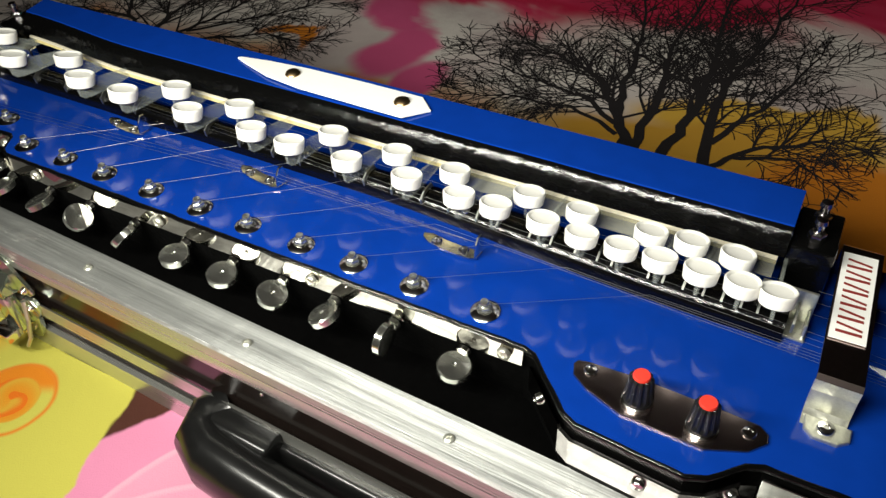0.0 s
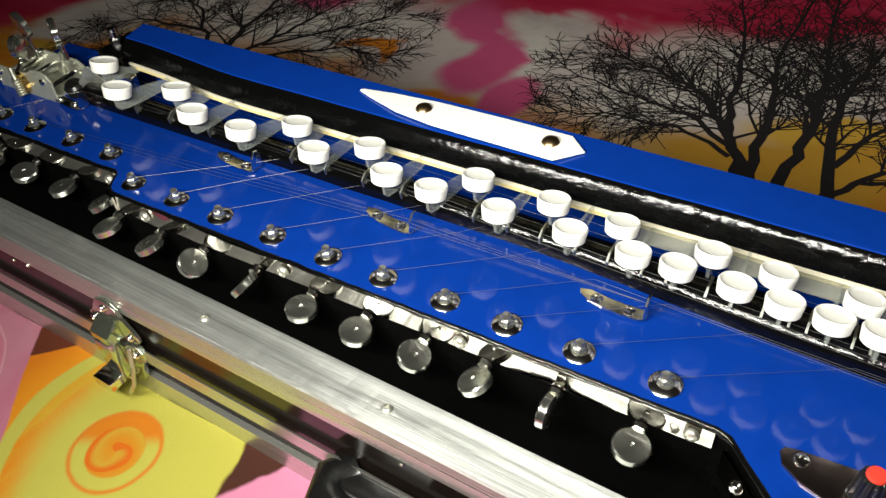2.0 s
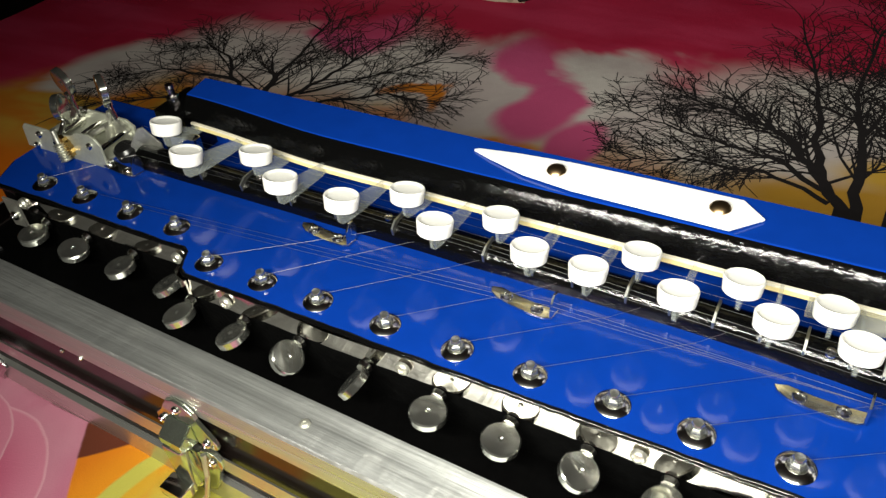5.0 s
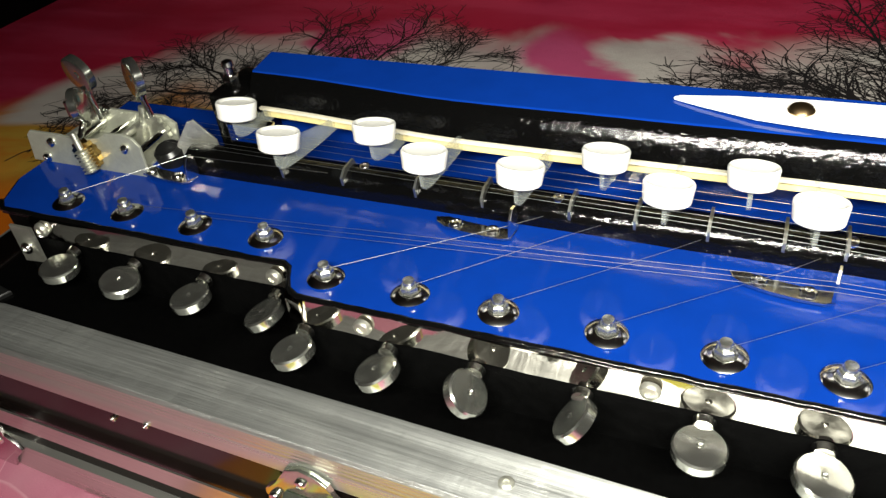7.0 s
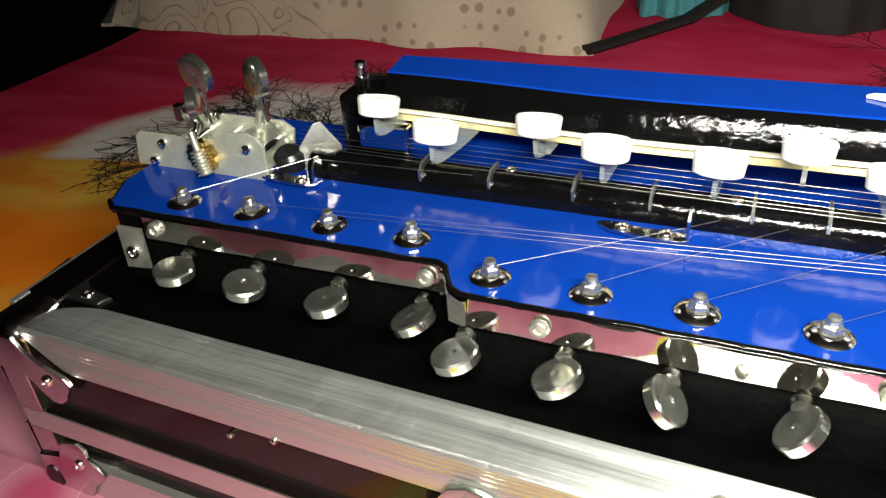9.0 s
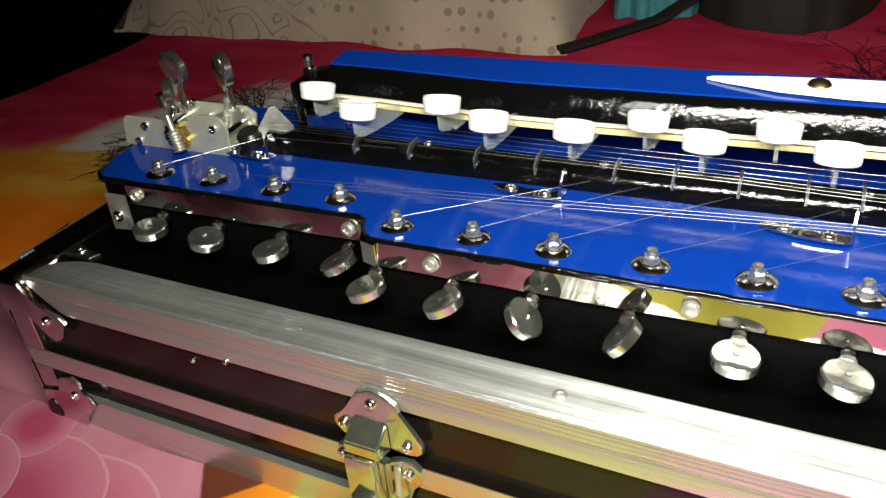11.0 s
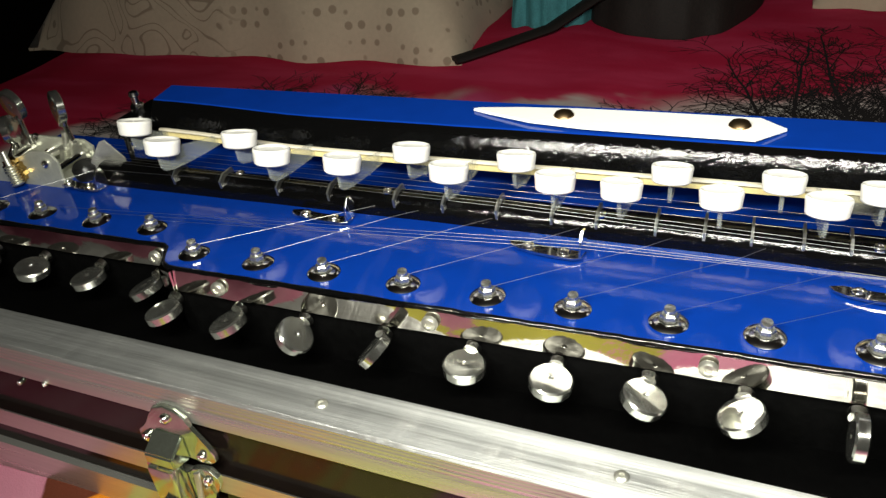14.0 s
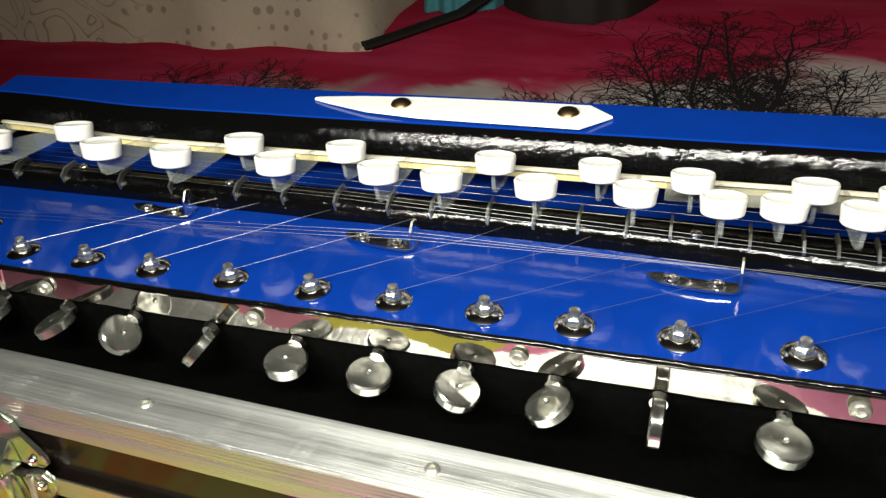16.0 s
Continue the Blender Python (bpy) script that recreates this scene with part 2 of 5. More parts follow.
def along(a, b):
    """The pose whose z runs from a to b."""
    a, b = Vector(a), Vector(b)
    return Matrix.Translation(a) @ (b - a).to_track_quat("Z", "Y").to_matrix().to_4x4(), (b - a).length


def rod(bm, a, b, r, seg=12, r2=None, bevel=0.0):
    m, n = along(a, b)
    r2 = r if r2 is None else r2
    prof = [(r - bevel, 0), (r, bevel), (r2, n - bevel), (r2 - bevel, n)] if bevel else [(r, 0), (r2, n)]
    return lathe(bm, prof, m, seg)


def prism(bm, outline, z0, z1, m=None, bevel=0.0):
    """A flat outline in x and y, raised from z0 to z1."""
    low = [bm.verts.new((x, y, z0)) for x, y in outline]
    top = [bm.verts.new((x, y, z1)) for x, y in outline]
    n = len(outline)
    faces = [bm.faces.new(low[::-1]), bm.faces.new(top)]
    for k in range(n):
        faces.append(bm.faces.new((low[k], low[(k + 1) % n], top[(k + 1) % n], top[k])))
    vs = low + top
    if bevel:
        es = [e for e in faces[1].edges]
        got = bmesh.ops.bevel(bm, geom=es, offset=bevel, segments=2, profile=0.5, affect="EDGES")
        vs = list({v for v in vs if v.is_valid} | set(got["verts"]))
    if m is not None:
        bmesh.ops.transform(bm, matrix=m, verts=vs)
    return bm


def profile_x(bm, yz, x0, x1):
    """A closed outline in y and z, drawn out along x."""
    a = [bm.verts.new((x0, y, z)) for y, z in yz]
    b = [bm.verts.new((x1, y, z)) for y, z in yz]
    n = len(yz)
    bm.faces.new(a), bm.faces.new(b[::-1])
    for k in range(n):
        bm.faces.new((a[k], b[k], b[(k + 1) % n], a[(k + 1) % n]))
    return bm


def tube(bm, pts, r, seg=8, flat=1.0):
    """A round bar along points."""
    pts = [Vector(p) for p in pts]
    rings = []
    for i, p in enumerate(pts):
        d = (pts[min(i + 1, len(pts) - 1)] - pts[max(i - 1, 0)]).normalized()
        s = d.cross(Vector((0, 0, 1)))
        s = s.normalized() if s.length > 1e-4 else Vector((1, 0, 0))
        u = s.cross(d)
        rings.append([bm.verts.new(p + r * (math.cos(2 * math.pi * k / seg) * s + flat * math.sin(2 * math.pi * k / seg) * u)) for k in range(seg)])
    for a, b in zip(rings, rings[1:]):
        for k in range(seg):
            bm.faces.new((a[k], a[(k + 1) % seg], b[(k + 1) % seg], b[k]))
    bm.faces.new(rings[0][::-1]), bm.faces.new(rings[-1])
    return bm


def screw_head(bm, at, normal, r=0.0024, h=0.0011):
    """A domed cross-slot screw head."""
    m, _ = along(at, Vector(at) + Vector(normal))
    lathe(bm, [(r, -0.0004), (r, h * 0.35), (r * 0.82, h * 0.8), (r * 0.4, h), (r * 0.3, h * 0.6)], m, 14)
    return bm


B = bmesh.new


# ---- the room, the bed and its printed sheet ----
def smooth(a, b, v):
    v = min(1.0, max(0.0, (v - a) / (b - a)))
    return v * v * (3 - 2 * v)


def sheet_z(x, y):
    """Height of the sheet: the case sinks in, with soft folds further off."""
    front = smooth(-0.033 - 0.0314 * x, -0.0395 - 0.0314 * x, y)
    side = smooth(-0.172, -0.22, x)
    z = 0.014 * max(front, 0.7 * side * smooth(0.35, 0.1, y))
    z += 0.004 * noise.noise((x * 4, y * 5, 0.3)) * smooth(0.16, 0.3, y)
    z += 0.003 * noise.noise((x * 14, y * 9, 5.1)) * max(smooth(0.2, 0.4, y), front)
    z += 0.012 * smooth(0.42, 0.62, y) * (0.6 + noise.noise((x * 5, y * 3, 9.0)))
    return z - 0.002


BED = (-0.585, 1.25, -0.75, 1.15)
for nm, b in (("wall_north", (-3.6, 3.0, 3.0, 3.1, -0.55, 2.2)), ("wall_south", (-3.6, 3.0, -1.9, -1.8, -0.55, 2.2)),
              ("wall_west", (-3.7, -3.6, -1.9, 3.1, -0.55, 2.2)), ("wall_east", (3.0, 3.1, -1.9, 3.1, -0.55, 2.2))):
    single(nm, box(B(), *b), WALL, "plain dim painted wall", "wall", kind="structure")
single("floor", box(B(), -3.7, 3.1, -1.9, 3.1, -0.65, -0.55), FLOOR, "dark bare floor", "floor", kind="structure")
single("ceiling", box(B(), -3.7, 3.1, -1.9, 3.1, 2.2, 2.3), WALL, "plain dim ceiling", "ceiling", kind="structure")

bed = thing("bed", "wide bed with a dark wooden base and a mattress", "bed")
part("bed_base", box(B(), BED[0] + 0.03, BED[1] - 0.03, BED[2] + 0.03, BED[3] - 0.03, -0.55, -0.19, 0.01), WOOD, bed)
part("mattress", box(B(), BED[0] + 0.008, BED[1] - 0.008, BED[2] + 0.008, BED[3] - 0.008, -0.19, -0.018, 0.02, 3), PILLOW, bed)


def sheet_material():
    """Printed cotton: crimson sky, grey-white clouds with pink tongues, gold horizon, and roses at the near side."""
    m = bpy.data.materials.new("printed_cotton")
    m.use_nodes = True
    nt = m.node_tree
    L = nt.links.new
    bsdf = nt.nodes["Principled BSDF"]
    bsdf.inputs["Roughness"].default_value = 0.8
    bsdf.inputs["Specular IOR Level"].default_value = 0.12
    co = nt.nodes.new("ShaderNodeTexCoord")

    def math_n(op, a, b=None, clamp=False):
        n = nt.nodes.new("ShaderNodeMath")
        n.operation, n.use_clamp = op, clamp
        for i, v in enumerate((a, b)):
            if v is None:
                continue
            if isinstance(v, (int, float)):
                n.inputs[i].default_value = v
            else:
                L(v, n.inputs[i])
        return n.outputs[0]

    def noise_n(scale, detail=4.0, dist=0.0, stretch=(1, 1, 1), off=(0, 0, 0)):
        mp = nt.nodes.new("ShaderNodeMapping")
        mp.inputs["Scale"].default_value, mp.inputs["Location"].default_value = stretch, off
        L(co.outputs["Object"], mp.inputs[0])
        n = nt.nodes.new("ShaderNodeTexNoise")
        n.inputs["Scale"].default_value, n.inputs["Detail"].default_value, n.inputs["Distortion"].default_value = scale, detail, dist
        L(mp.outputs[0], n.inputs["Vector"])
        return n.outputs[0]

    def ramp(v, a, b):
        n = nt.nodes.new("ShaderNodeMapRange")
        n.interpolation_type = "SMOOTHSTEP"
        n.inputs["From Min"].default_value, n.inputs["From Max"].default_value = a, b
        L(v, n.inputs[0])
        return n.outputs[0]

    def mix(f, a, b):
        n = nt.nodes.new("ShaderNodeMix")
        n.data_type = "RGBA"
        for sock, v in ((n.inputs[0], f), (n.inputs[6], a), (n.inputs[7], b)):
            if isinstance(v, tuple):
                sock.default_value = (*v, 1)
            elif isinstance(v, (int, float)):
                sock.default_value = v
            else:
                L(v, sock)
        return n.outputs[2]

    sep = nt.nodes.new("ShaderNodeSeparateXYZ")
    L(co.outputs["Object"], sep.inputs[0])
    X, Y = sep.outputs[0], sep.outputs[1]
    wob = math_n("MULTIPLY", math_n("SUBTRACT", noise_n(7.0, 5.0, 0.6), 0.5), 0.16)
    yy = math_n("ADD", Y, wob)
    CRIMSON, PINK, CLOUD, GOLD, ORANGE = (0.58, 0.018, 0.066), (0.74, 0.11, 0.27), (0.82, 0.76, 0.70), (0.74, 0.44, 0.06), (0.76, 0.25, 0.02)

    def blob(cx, cy, rx, ry, soft=0.45, rough=0.05):
        """1 inside a ragged ellipse, 0 outside."""
        dx = math_n("DIVIDE", math_n("SUBTRACT", math_n("ADD", X, math_n("MULTIPLY", wob, rough * 8)), cx), rx)
        dy = math_n("DIVIDE", math_n("SUBTRACT", yy, cy), ry)
        d = math_n("ADD", math_n("MULTIPLY", dx, dx), math_n("MULTIPLY", dy, dy))
        return math_n("SUBTRACT", 1.0, ramp(d, 1 - soft, 1 + soft))
    cloud = mix(ramp(noise_n(9, 5, 0.4, off=(2, 1, 0)), 0.42, 0.66), CLOUD, (0.62, 0.52, 0.50))
    c = mix(ramp(yy, 0.235, 0.30), mix(ramp(noise_n(10, 4, 0.5, (1, 2.2, 1)), 0.38, 0.62), GOLD, ORANGE), cloud)
    c = mix(blob(-0.02, 0.255, 0.05, 0.022), c, ORANGE)
    c = mix(blob(0.30, 0.335, 0.09, 0.03), c, GOLD)
    c = mix(blob(0.27, 0.275, 0.13, 0.05), c, (0.64, 0.34, 0.04))
    c = mix(blob(0.37, 0.27, 0.07, 0.06), c, ORANGE)
    c = mix(blob(-0.10, 0.31, 0.03, 0.014), c, ORANGE)
    for cx, cy, rx, ry in ((-0.032, 0.390, 0.040, 0.045), (0.002, 0.325, 0.026, 0.050), (0.038, 0.280, 0.018, 0.030), (0.44, 0.36, 0.05, 0.07), (-0.21, 0.40, 0.05, 0.05)):
        c = mix(blob(cx, cy, rx, ry), c, PINK)
    streak = noise_n(6, 5, 0.3, (1.0, 4.0, 1), (4, 2, 0))
    sky = mix(ramp(streak, 0.4, 0.68), CRIMSON, (0.68, 0.045, 0.12))
    west = math_n("ADD", math_n("MULTIPLY", ramp(X, -0.33, -0.46), 0.16), math_n("MULTIPLY", ramp(X, -0.20, -0.32), 0.05))
    c = mix(ramp(math_n("ADD", math_n("ADD", yy, west), math_n("MULTIPLY", streak, 0.05)), 0.405, 0.465), c, sky)

    for cx, cy, rx, ry in ((0.255, 0.425, 0.13, 0.05), (0.03, 0.405, 0.05, 0.028), (-0.37, 0.255, 0.05, 0.05)):
        c = mix(blob(cx, cy, rx, ry, 0.6), c, cloud)

    # roses at the near side, each a whorl of petals
    def rose(cx, cy, turn, petal, shade, edge, scale, line=0.07, lobe=0.28):
        mp = nt.nodes.new("ShaderNodeMapping")
        mp.vector_type = "TEXTURE"
        mp.inputs["Location"].default_value, mp.inputs["Rotation"].default_value = (cx, cy, 0), (0, 0, turn)
        L(co.outputs["Object"], mp.inputs[0])
        s2 = nt.nodes.new("ShaderNodeSeparateXYZ")
        L(mp.outputs[0], s2.inputs[0])
        ang = math_n("ARCTAN2", s2.outputs[1], s2.outputs[0])
        ln = nt.nodes.new("ShaderNodeVectorMath")
        ln.operation = "LENGTH"
        L(mp.outputs[0], ln.inputs[0])
        r = math_n("MULTIPLY", ln.outputs["Value"], scale)
        lob = math_n("MULTIPLY", math_n("SINE", math_n("ADD", math_n("MULTIPLY", ang, 3.0), math_n("MULTIPLY", r, 2.2))), lobe)
        spiral = math_n("ADD", math_n("ADD", r, lob), math_n("DIVIDE", ang, 2 * math.pi))
        f = math_n("FRACT", math_n("ADD", spiral, math_n("MULTIPLY", wob, 1.2)))
        base = mix(ramp(f, 0.0, 0.85), shade, petal)
        return mix(ramp(f, 1 - line, 1 - line * 0.3), base, edge)
    def petal_disc(under, cx, cy, r, deep, light, rim):
        """A round petal: deep inside, light towards a thin pale rim."""
        dn = nt.nodes.new("ShaderNodeVectorMath")
        dn.operation = "DISTANCE"
        flat = nt.nodes.new("ShaderNodeCombineXYZ")
        L(math_n("ADD", X, math_n("MULTIPLY", wob, 0.10)), flat.inputs[0]), L(math_n("ADD", Y, math_n("MULTIPLY", wob, 0.07)), flat.inputs[1])
        L(flat.outputs[0], dn.inputs[0])
        dn.inputs[1].default_value = (cx, cy, 0)
        d = math_n("DIVIDE", dn.outputs["Value"], r)
        body = mix(math_n("MULTIPLY", ramp(d, 0.962, 0.990), 0.6), mix(ramp(d, 0.30, 1.0), deep, light), rim)
        return mix(ramp(d, 1.008, 0.992), under, body)
    P_DEEP, P_LIGHT, P_RIM = (0.38, 0.055, 0.12), (0.48, 0.16, 0.23), (0.58, 0.32, 0.36)
    pink_rose = mix(ramp(noise_n(16, 3, 0.3, off=(3, 5, 0)), 0.35, 0.7), (0.46, 0.19, 0.25), (0.41, 0.12, 0.19))
    for cx, cy, r in ((-0.113, -0.100, 0.0525), (-0.140, -0.088, 0.043), (-0.161, -0.046, 0.0175), (-0.172, -0.084, 0.028)):
        pink_rose = petal_disc(pink_rose, cx, cy, r, P_DEEP, P_LIGHT, P_RIM)
    RX, RY = 0.0210, -0.0750
    gold_core = rose(RX, RY, 2.4, (0.46, 0.30, 0.03), (0.52, 0.20, 0.010), (0.54, 0.12, 0.005), 150, 0.46, 0.06)
    ln = nt.nodes.new("ShaderNodeVectorMath")
    ln.operation = "DISTANCE"
    ln.inputs[1].default_value = (RX, RY, 0.012)
    L(co.outputs["Object"], ln.inputs[0])
    YELLOW, DEEP = (0.42, 0.39, 0.065), (0.54, 0.13, 0.006)
    rr = math_n("ADD", ln.outputs["Value"], math_n("MULTIPLY", wob, 0.10))
    skew = math_n("ADD", math_n("MULTIPLY", math_n("SUBTRACT", X, RX), -0.5), math_n("SUBTRACT", Y, RY))
    petal = mix(ramp(skew, 0.002, 0.012), YELLOW, (0.54, 0.17, 0.008))
    ring = math_n("SUBTRACT", 1.0, math_n("DIVIDE", math_n("ABSOLUTE", math_n("SUBTRACT", rr, 0.0225), ), 0.0018), True)
    outer = mix(math_n("MULTIPLY", ring, 0.9), mix(ramp(rr, 0.021, 0.0235), petal, YELLOW), DEEP)
    dxr = math_n("SUBTRACT", X, RX)
    # west of the heart: an orange outer petal, a yellow fold, then orange fading into yellow
    bow = math_n("DIVIDE", math_n("ADD", Y, 0.068), 0.036)
    fold = math_n("ADD", math_n("SUBTRACT", math_n("SUBTRACT", X, -0.042), math_n("MULTIPLY", math_n("MULTIPLY", bow, bow), 0.011)), math_n("MULTIPLY", wob, 0.10))
    streaks = mix(ramp(noise_n(55, 3, 0.8, (1.0, 0.45, 1)), 0.40, 0.62), (0.58, 0.20, 0.008), (0.52, 0.29, 0.020))
    swept = mix(ramp(fold, 0.010, 0.034), streaks, outer)
    swept = mix(ramp(fold, 0.0105, 0.0085), swept, YELLOW)
    swept = mix(ramp(fold, 0.0012, -0.0006), swept, mix(ramp(fold, -0.022, 0.0), (0.56, 0.16, 0.005), (0.60, 0.22, 0.008)))
    outer = mix(ramp(dxr, -0.010, -0.018), outer, swept)
    gold_rose = mix(ramp(rr, 0.0145, 0.0160), gold_core, outer)
    pink_two = (0.56, 0.20, 0.32)
    for cx, cy, r in ((0.205, -0.110, 0.105), (0.190, -0.150, 0.100), (0.215, -0.128, 0.070)):
        pink_two = petal_disc(pink_two, cx, cy, r, (0.52, 0.14, 0.25), (0.58, 0.25, 0.35), (0.62, 0.36, 0.43))
    xw = math_n("ADD", X, math_n("MULTIPLY", wob, 0.35))
    xn = math_n("ADD", X, math_n("MULTIPLY", wob, 0.12))
    inner = math_n("MULTIPLY", ramp(math_n("ADD", xn, math_n("MULTIPLY", Y, 0.45)), -0.0955, -0.0935), ramp(math_n("ADD", xn, math_n("MULTIPLY", Y, 0.74)), -0.107, -0.105))
    low = mix(inner, pink_rose, mix(ramp(math_n("SUBTRACT", xn, Y), -0.011, -0.009), (0.10, 0.024, 0.010), gold_rose))
    beyond = mix(ramp(math_n("ADD", xw, math_n("MULTIPLY", Y, -0.42)), 0.109, 0.112), (0.05, 0.016, 0.009), pink_two)
    low = mix(ramp(math_n("ADD", xw, math_n("MULTIPLY", Y, 0.38)), 0.053, 0.055), low, beyond)
    orange_side = mix(ramp(noise_n(9, 3, 0.5), 0.48, 0.7), (0.80, 0.19, 0.005), (0.80, 0.36, 0.03))
    side = mix(ramp(Y, 0.04, 0.02), orange_side, low)
    c = mix(ramp(Y, 0.160, 0.105), c, side)
    weave = noise_n(1400, 2)
    c = mix(math_n("MULTIPLY", weave, 0.10), c, (0.12, 0.06, 0.07))
    L(c, bsdf.inputs["Base Color"])
    bp = nt.nodes.new("ShaderNodeBump")
    bp.inputs["Strength"].default_value, bp.inputs["Distance"].default_value = 0.35, 0.0008
    L(math_n("ADD", weave, math_n("MULTIPLY", noise_n(60, 4), 2.0)), bp.inputs["Height"])
    L(bp.outputs[0], bsdf.inputs["Normal"])
    return m


def sheet_mesh():
    bm = B()
    xs = sorted(set([BED[0] + i * 0.02 for i in range(93) if BED[0] + i * 0.02 < BED[1]] + [-0.17 + i * 0.008 for i in range(62)]))
    ys = sorted(set([BED[2] + i * 0.02 for i in range(96) if BED[2] + i * 0.02 < BED[3]] + [-0.09 + i * 0.004 for i in range(20)]))
    xs = [v for i, v in enumerate(xs) if i == 0 or v - xs[i - 1] > 1e-4]
    ys = [v for i, v in enumerate(ys) if i == 0 or v - ys[i - 1] > 1e-4]
    rows = []
    for y in ys:
        rows.append([bm.verts.new((x, y, sheet_z(x, y))) for x in xs])
    for a, b in zip(rows, rows[1:]):
        for k in range(len(xs) - 1):
            bm.faces.new((a[k], a[k + 1], b[k + 1], b[k]))
    # the hem hangs over the sides of the mattress
    ring = [r[0] for r in rows] + rows[-1][1:] + [r[-1] for r in rows[::-1]][1:] + rows[0][::-1][1:-1]
    drop = [bm.verts.new((v.co.x + (0.006 if v.co.x > 0.3 else -0.006) * (abs(v.co.x - 0.33) > 0.85), v.co.y, -0.20 + 0.02 * noise.noise(v.co * 6))) for v in ring]
    for k in range(len(ring)):
        n = (k + 1) % len(ring)
        bm.faces.new((ring[k], drop[k], drop[n], ring[n]))
    return bm


bedsheet = single("bedsheet", sheet_mesh(), sheet_material(), "printed bedsheet with crimson sky, black trees and large roses", "bedsheet", smooth=True)


def printed_tree(limbs, reach, seed):
    """A bare tree printed flat on the sheet: bowed main limbs, side branches and a net of fine twigs."""
    rnd = random.Random(seed)
    verts, faces = [], []
    cx, cy, rx, ry = reach

    def stroke(pts, w0, w1):
        for k, (u, v) in enumerate(pts):
            a, b = pts[max(0, k - 1)], pts[min(len(pts) - 1, k + 1)]
            n = math.hypot(b[0] - a[0], b[1] - a[1]) or 1.0
            w = w0 + (w1 - w0) * k / (len(pts) - 1)
            dx, dy = (b[1] - a[1]) / n * w, -(b[0] - a[0]) / n * w
            z = sheet_z(u, v) + 0.0008
            verts.extend(((u - dx, v - dy, z), (u + dx, v + dy, z)))
            if k:
                i = len(verts)
                faces.append((i - 4, i - 3, i - 1, i - 2))

    def twig(p, a, n, w, d):
        pts, steps = [p], 5
        curl = rnd.uniform(-0.09, 0.09)
        for k in range(steps):
            a += curl + rnd.uniform(-0.13, 0.13)
            q = (pts[-1][0] + n / steps * math.sin(a), pts[-1][1] + n / steps * math.cos(a))
            if ((q[0] - cx) / rx) ** 2 + ((q[1] - cy) / ry) ** 2 > rnd.uniform(0.85, 1.1):
                break
            pts.append(q)
            if d and rnd.random() < (0.72 if d > 1 else 0.55):
                twig(q, a + rnd.choice((-1, 1)) * rnd.uniform(0.35, 0.85), n * rnd.uniform(0.42, 0.70), max(0.00034, w * 0.55), d - 1)
        if len(pts) > 1:
            stroke(pts, w, max(0.00026, w * 0.4))

    for w, way in limbs:
        pts = []
        for a, b in zip(way, way[1:]):
            for k in range(5):
                s = k / 5
                pts.append((a[0] + (b[0] - a[0]) * s + rnd.uniform(-0.0024, 0.0024), a[1] + (b[1] - a[1]) * s + rnd.uniform(-0.0024, 0.0024)))
        pts.append(way[-1])
        stroke(pts, w, max(0.0005, w * 0.12))
        for k in range(len(pts) * 3 // 10, len(pts)):
            s = k / (len(pts) - 1)
            a = math.atan2(pts[k][0] - pts[k - 1][0], pts[k][1] - pts[k - 1][1])
            for g in range(4):
                if rnd.random() < 0.62:
                    twig(pts[k], a + rnd.choice((-1, 1)) * rnd.uniform(0.25, 1.0), rnd.uniform(0.026, 0.070) * (1.15 - 0.35 * s), max(0.00045, w * (0.34 - 0.2 * s)), 2)
    me = bpy.data.meshes.new("printed_tree")
    me.from_pydata(verts, [], faces)
    me.materials.append(BARK)
    ob = new("printed_tree", me)
    ob.parent = bedsheet
    return tagged(ob, "bare black tree print")


printed_tree(((0.0052, ((0.227, 0.225), (0.209, 0.280), (0.191, 0.312), (0.168, 0.345), (0.125, 0.372), (0.085, 0.380))),
              (0.0034, ((0.195, 0.304), (0.187, 0.350), (0.177, 0.420), (0.147, 0.530))),
              (0.0044, ((0.229, 0.225), (0.216, 0.300), (0.213, 0.360), (0.203, 0.420), (0.212, 0.570))),
              (0.0046, ((0.231, 0.225), (0.242, 0.300), (0.243, 0.359), (0.240, 0.400), (0.231, 0.449), (0.222, 0.590))),
              (0.0026, ((0.203, 0.290), (0.165, 0.318), (0.115, 0.330), (0.050, 0.342))),
              (0.0022, ((0.206, 0.282), (0.160, 0.300), (0.110, 0.296), (0.072, 0.276)))), (0.175, 0.42, 0.155, 0.235), 3)
printed_tree(((0.0048, ((0.268, 0.225), (0.262, 0.300), (0.256, 0.377), (0.268, 0.440), (0.281, 0.575))),
              (0.0028, ((0.266, 0.262), (0.290, 0.303), (0.332, 0.334), (0.362, 0.330))),
              (0.0026, ((0.262, 0.300), (0.292, 0.370), (0.312, 0.450))),
              (0.0022, ((0.280, 0.290), (0.318, 0.300), (0.350, 0.282)))), (0.285, 0.415, 0.095, 0.235), 8)
